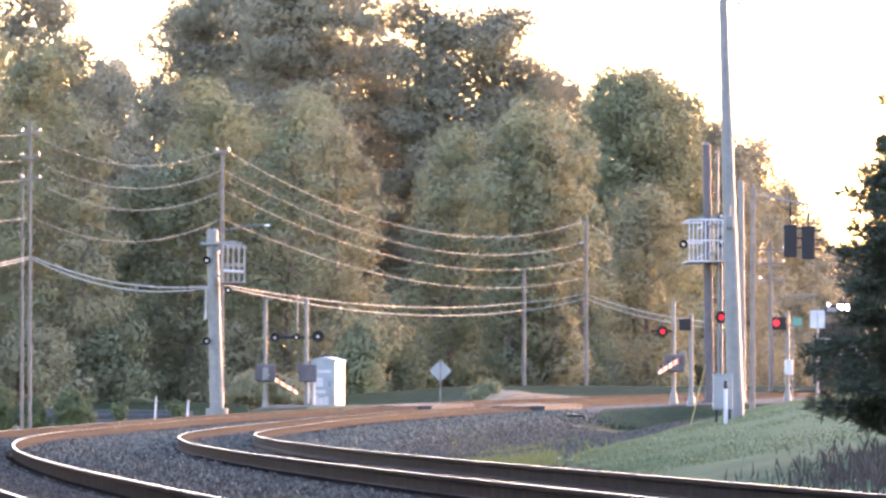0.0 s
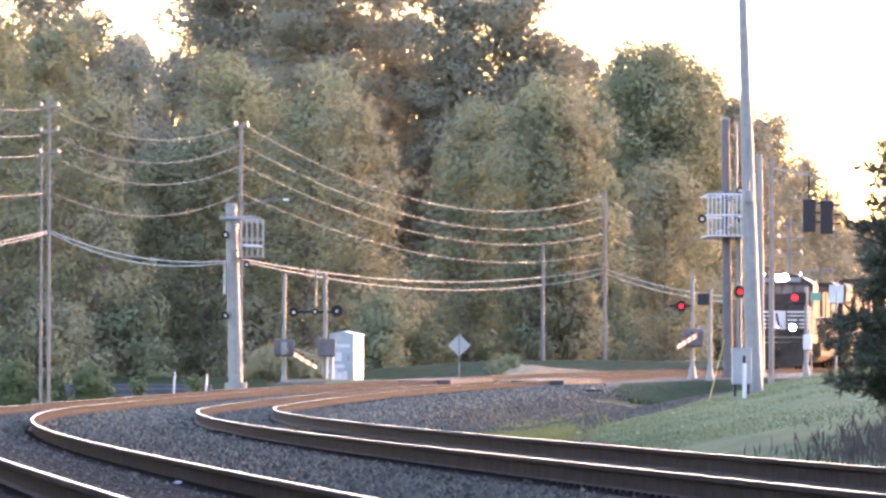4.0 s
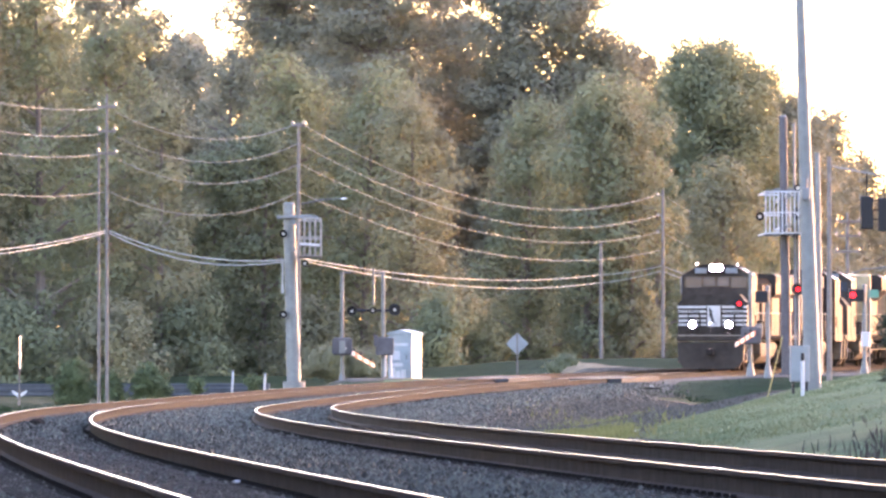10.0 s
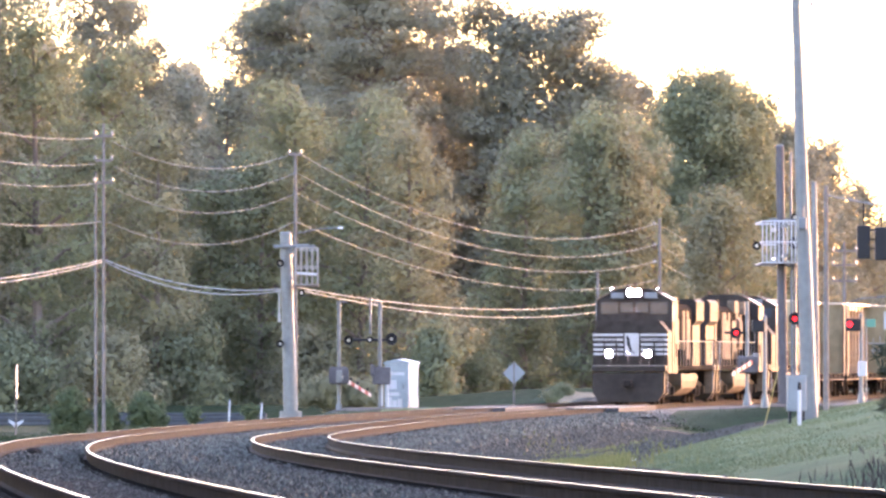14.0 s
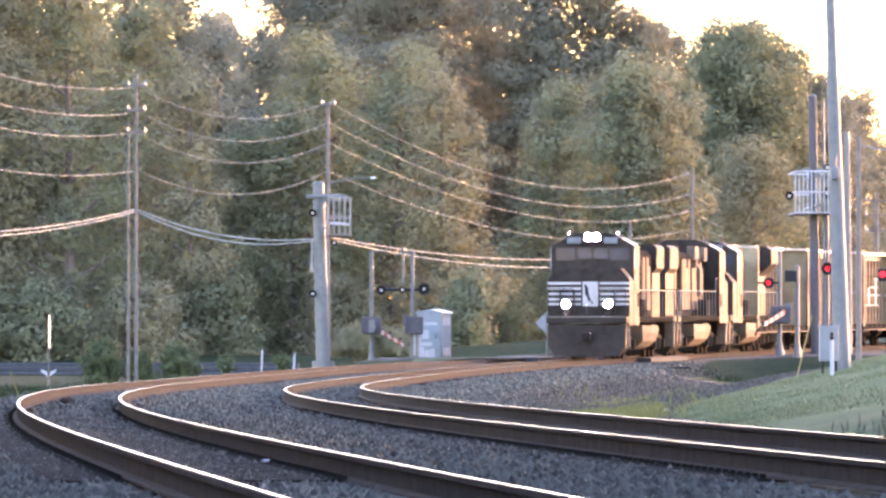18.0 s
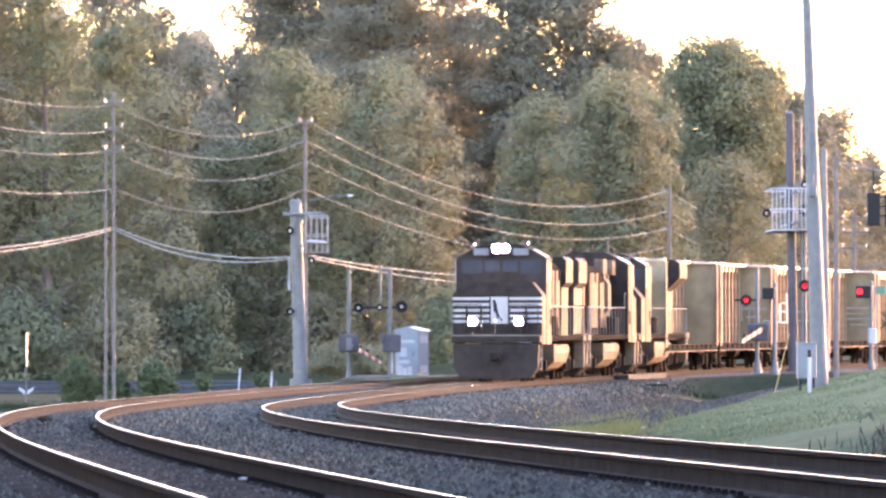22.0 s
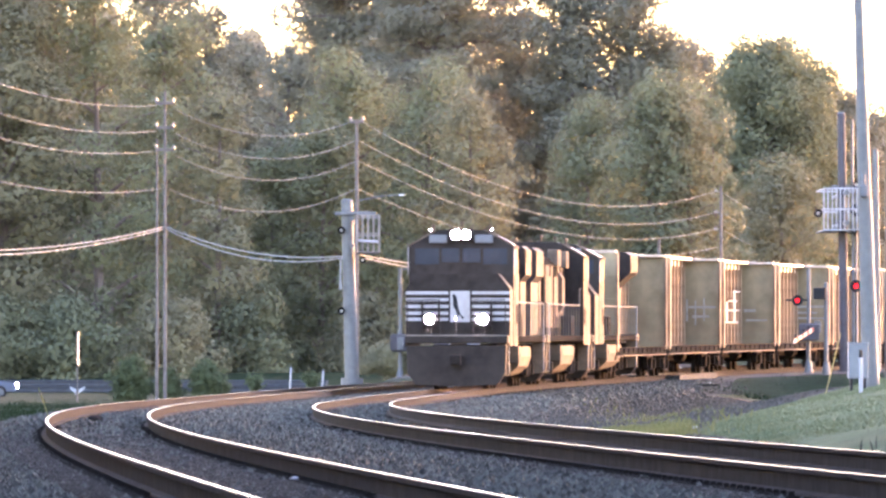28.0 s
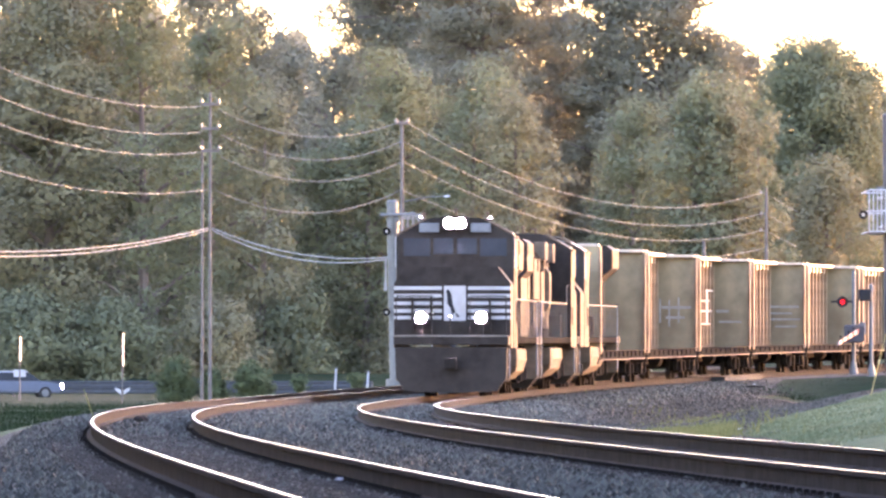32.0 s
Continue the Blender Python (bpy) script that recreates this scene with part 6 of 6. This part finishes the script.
def parked_car(base, turn):
    e = thing("car", Matrix.Translation(base) @ pose(0, 0, 0, 0, 0, turn), "dark blue saloon car waiting with lit headlamps", "car")
    body = [(-2.3, 0.35), (2.25, 0.35), (2.32, 0.55), (2.28, 0.78), (1.3, 0.95), (-1.75, 0.98), (-2.28, 0.9), (-2.34, 0.6)]
    bm = B()
    prism(bm, body, 'x', -0.88, 0.88)
    bmesh.ops.bevel(bm, geom=list(bm.edges), offset=0.07, segments=2, affect='EDGES')
    part("body", bm, mat("dark_blue_car_paint", (0.05, 0.07, 0.11), 0.3, 0.2, 3, 0.1), e)
    bm = B()
    prism(bm, [(-1.85, 0.95), (1.25, 0.93), (0.55, 1.42), (-1.15, 1.44)], 'x', -0.74, 0.74)
    bmesh.ops.bevel(bm, geom=list(bm.edges), offset=0.06, segments=2, affect='EDGES')
    part("cabin", bm, M["glass"], e, "dark glass cabin")
    # roof coloured pale to paint in the reflected sky
    bm = B()
    box(bm, -0.7, 0.7, -1.1, 0.5, 1.41, 1.47, 0.03)
    part("roof", bm, mat("sky_paled_roof", (0.3, 0.33, 0.36), 0.3, 0.2, 3, 0.1), e, "roof with the sky's reflection painted in as pale")
    for sx in (-1, 1):
        for yy in (-1.4, 1.4):
            bm = B()
            tube(bm, (sx * 0.72, yy, 0.33), (sx * 0.9, yy, 0.33), 0.33, 0.33, 20)
            w = part("wheel", bm, M["black_part"], e)
            bm = B()
            tube(bm, (sx * 0.9, yy, 0.33), (sx * 0.91, yy, 0.33), 0.2, 0.18, 14)
            part("hubcap", bm, M["steel"], w)
        bm = B()
        tube(bm, (sx * 0.62, 2.28, 0.66), (sx * 0.62, 2.36, 0.66), 0.14, 0.13, 14)
        part("headlight", bm, M["car_lamp"], e, "lit headlamp")
    return e


parked_car((-22.4, 490.0, -0.86), -80)


# ---- weeds ----
def blades(name, spots, material, label, tall, seed):
    rng = np.random.default_rng(seed)
    V, Fc = [], []
    for x0, y0, z0, rx, ry, n in spots:
        for _ in range(n):
            x, y = x0 + rng.normal(0, rx), y0 + rng.normal(0, ry)
            p, a, r = on_line(run_at(y), 0)
            d = (Vector((x, y, 0)) - Vector((p.x, p.y, 0))).dot(r)
            z = p.z + ground_z(y, d) - 0.05
            h = tall * rng.uniform(0.4, 1.2)
            w = 0.012 + 0.01 * rng.random()
            b = rng.normal(0, 0.25, 2) * h
            q = rng.uniform(0, 3.14)
            c, s = math.cos(q) * w, math.sin(q) * w
            n0 = len(V)
            V += [(x - c, y - s, z), (x + c, y + s, z), (x + b[0] * 0.4 + c * 0.6, y + b[1] * 0.4, z + h * 0.6), (x + b[0], y + b[1], z + h)]
            Fc += [(n0, n0 + 1, n0 + 2), (n0, n0 + 2, n0 + 3)]
    me = bpy.data.meshes.new(name)
    me.from_pydata(V, [], Fc)
    me.materials.append(material)
    return tagged(new(name, me), label, "weeds", kind="stuff")


blades("dry_weeds", [(9.4, 130, 0, 1.0, 8, 2600), (10.8, 134, 0, 1.0, 8, 2200)], mat("dry_weed", (0.045, 0.036, 0.024), 0.9, 0, 5, 0.3), "brown dry weeds on the bank", 0.3, 3)
blades("ditch_weeds", [(5.3, 208, 0, 0.5, 7, 7000), (4.8, 192, 0, 0.5, 9, 2500), (6.6, 240, 0, 0.7, 20, 1200)], M["weed"], "yellow-green weeds in the ditch", 0.24, 4)
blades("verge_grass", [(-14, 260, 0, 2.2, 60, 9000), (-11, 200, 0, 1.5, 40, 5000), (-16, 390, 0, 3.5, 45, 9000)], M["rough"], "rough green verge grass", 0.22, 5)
blades("slope_grass", [(18, 354, 0, 2.2, 3.5, 7000), (22, 350, 0, 3, 5, 5000)], M["rough"], "rough grass on the crossing slope, shade put into the colour", 0.2, 6)

def mown_blades():
    """Short blades on the mown bank."""
    rng = np.random.default_rng(8)
    V, Fc = [], []
    for _ in range(42000):
        y = rng.uniform(140, 262)
        edge = float(np.interp(y, (170, 190, 205, 220, 245, 300), (6.6, 7.2, 8.0, 10.2, 12.2, 15)))
        d = edge + rng.uniform(-0.04, 1) * 7.5 * rng.random()
        p, a, r = on_line(run_at(y), d)
        z = p.z + ground_z(y, d) - 0.02
        h, q, b = 0.045 * rng.uniform(0.5, 1.6), rng.uniform(0, 3.14), rng.normal(0, 0.03, 2)
        c, k = math.cos(q) * 0.016, math.sin(q) * 0.016
        n0 = len(V)
        V += [(p.x - c, p.y - k, z), (p.x + c, p.y + k, z), (p.x + b[0], p.y + b[1], z + h)]
        Fc.append((n0, n0 + 1, n0 + 2))
    me = bpy.data.meshes.new("mown_grass")
    me.from_pydata(V, [], Fc)
    me.materials.append(M["blade"])
    return tagged(new("mown_grass", me), "short mown green grass on the bank", "grass", kind="stuff")


mown_blades()

for q, h in (((-4.49, 387.75, 0.12), 0.62), ((-3.15, 387.75, 0.12), 0.5)):
    e = thing("marker_post", Matrix.Translation(q), "short white marker post on the verge", "marker post", "verge marker posts")
    bm = B()
    tube(bm, (0, 0, -0.3), (0.05, 0, h), 0.04, 0.04, 10)
    part("post", bm, M["white_paint"], e)
    bm = B()
    tube(bm, (0.05, 0, h), (0.055, 0, h + 0.05), 0.045, 0.03, 10)
    part("cap", bm, M["grey_paint"], e)


# ---- small things beside the line ----
e = thing("guy_guard", Matrix.Translation((-6.25, 172.0, -0.5)), "thin faded yellow guard rod leaning beside the track", "guy wire")
bm = B()
tube(bm, (0, 0, -0.2), (-0.38, 0, 0.88), 0.014, 0.011, 8)
part("rod", bm, M["weed"], e)


def lump(name, at, size, squash, material, label, category, seed):
    """A broken stone or scrap with uneven corners."""
    rng = random.Random(seed)
    bm = B()
    bmesh.ops.create_icosphere(bm, subdivisions=2, radius=size)
    for v in bm.verts:
        v.co = v.co * rng.uniform(0.8, 1.15)
        v.co.z *= squash
    ob = part(name, bm, material)
    ob.matrix_world = Matrix.Translation(at)
    return tagged(ob, label, category)


lump("clod", (-5.23, 161.0, -0.15), 0.14, 0.6, M["under"], "dark clod lying on the ballast between the rails", "clod", 1)
lump("pale_stone", (-0.80, 73.8, -0.15), 0.07, 0.6, M["porcelain"], "pale broken stone lying on a crosstie", "stone", 2)
for k, at in enumerate(((11.9, 356.0, 0.16), (6.34, 198.7, -0.52), (8.2, 240.0, -0.5), (7.4, 226.0, -0.55))):
    lump("scrap", at, 0.06, 0.5, M["white_paint"], "small pale scrap lying in the ditch", "scrap", 10 + k)
e = thing("steel_plate", Matrix.Translation((11.5, 349.5, 0.06)) @ pose(0, 0, 0, 0, 0, 8), "dark flat steel bar lying by the crossing", "steel bar")
bm = B()
box(bm, -0.5, 0.5, -0.1, 0.1, 0, 0.06, 0.01)
part("bar", bm, M["under"], e)


# ---- what moves ----
# station of the train's headlight against time: it slows a little as it comes on
HEADLIGHT = (-0.0019, 0.1355, -10.53, 508.6)


def place_unit(s_front, back, half):
    """The pose of a unit whose middle is that far behind the train's nose; s grows away from the eye, and the train comes on."""
    s = s_front + half + back
    f, _, _ = on_line(s - half * 0.6, 0.05)
    r, _, _ = on_line(s + half * 0.6, 0.05)
    a = (f - r).normalized()
    right = a.cross(Vector((0, 0, 1))).normalized()
    up = right.cross(a)
    m = Matrix((right, a, up)).transposed().to_4x4()
    m.translation = (f + r) / 2
    return m


def wheel_rows(axle, unit_nose):
    """A wheelset rolls as far as the train runs: less than a quarter turn from row to row."""
    x, y, r = axle
    rows = []
    for k in range(0, 961, 2):
        t = k / 30
        gone = unit_nose - float(np.polyval(HEADLIGHT, t))
        rows.append((t, pose(x, y, r, -math.degrees(1.02 * gone / r))))
    return rows


def motions():
    for ob, back in units:
        walk(ob, [(t, place_unit(run_at(float(np.polyval(HEADLIGHT, t))) - 2.75, back, LOCO / 2)) for t in (0, 3, 6, 9, 12, 15, 18, 20, 22, 24, 26, 28, 30, 32)])
        for w in ob.children_recursive:
            if w.name.startswith("wheelset"):
                walk(w, wheel_rows(tuple(w.location), HEADLIGHT[3]))


motions()
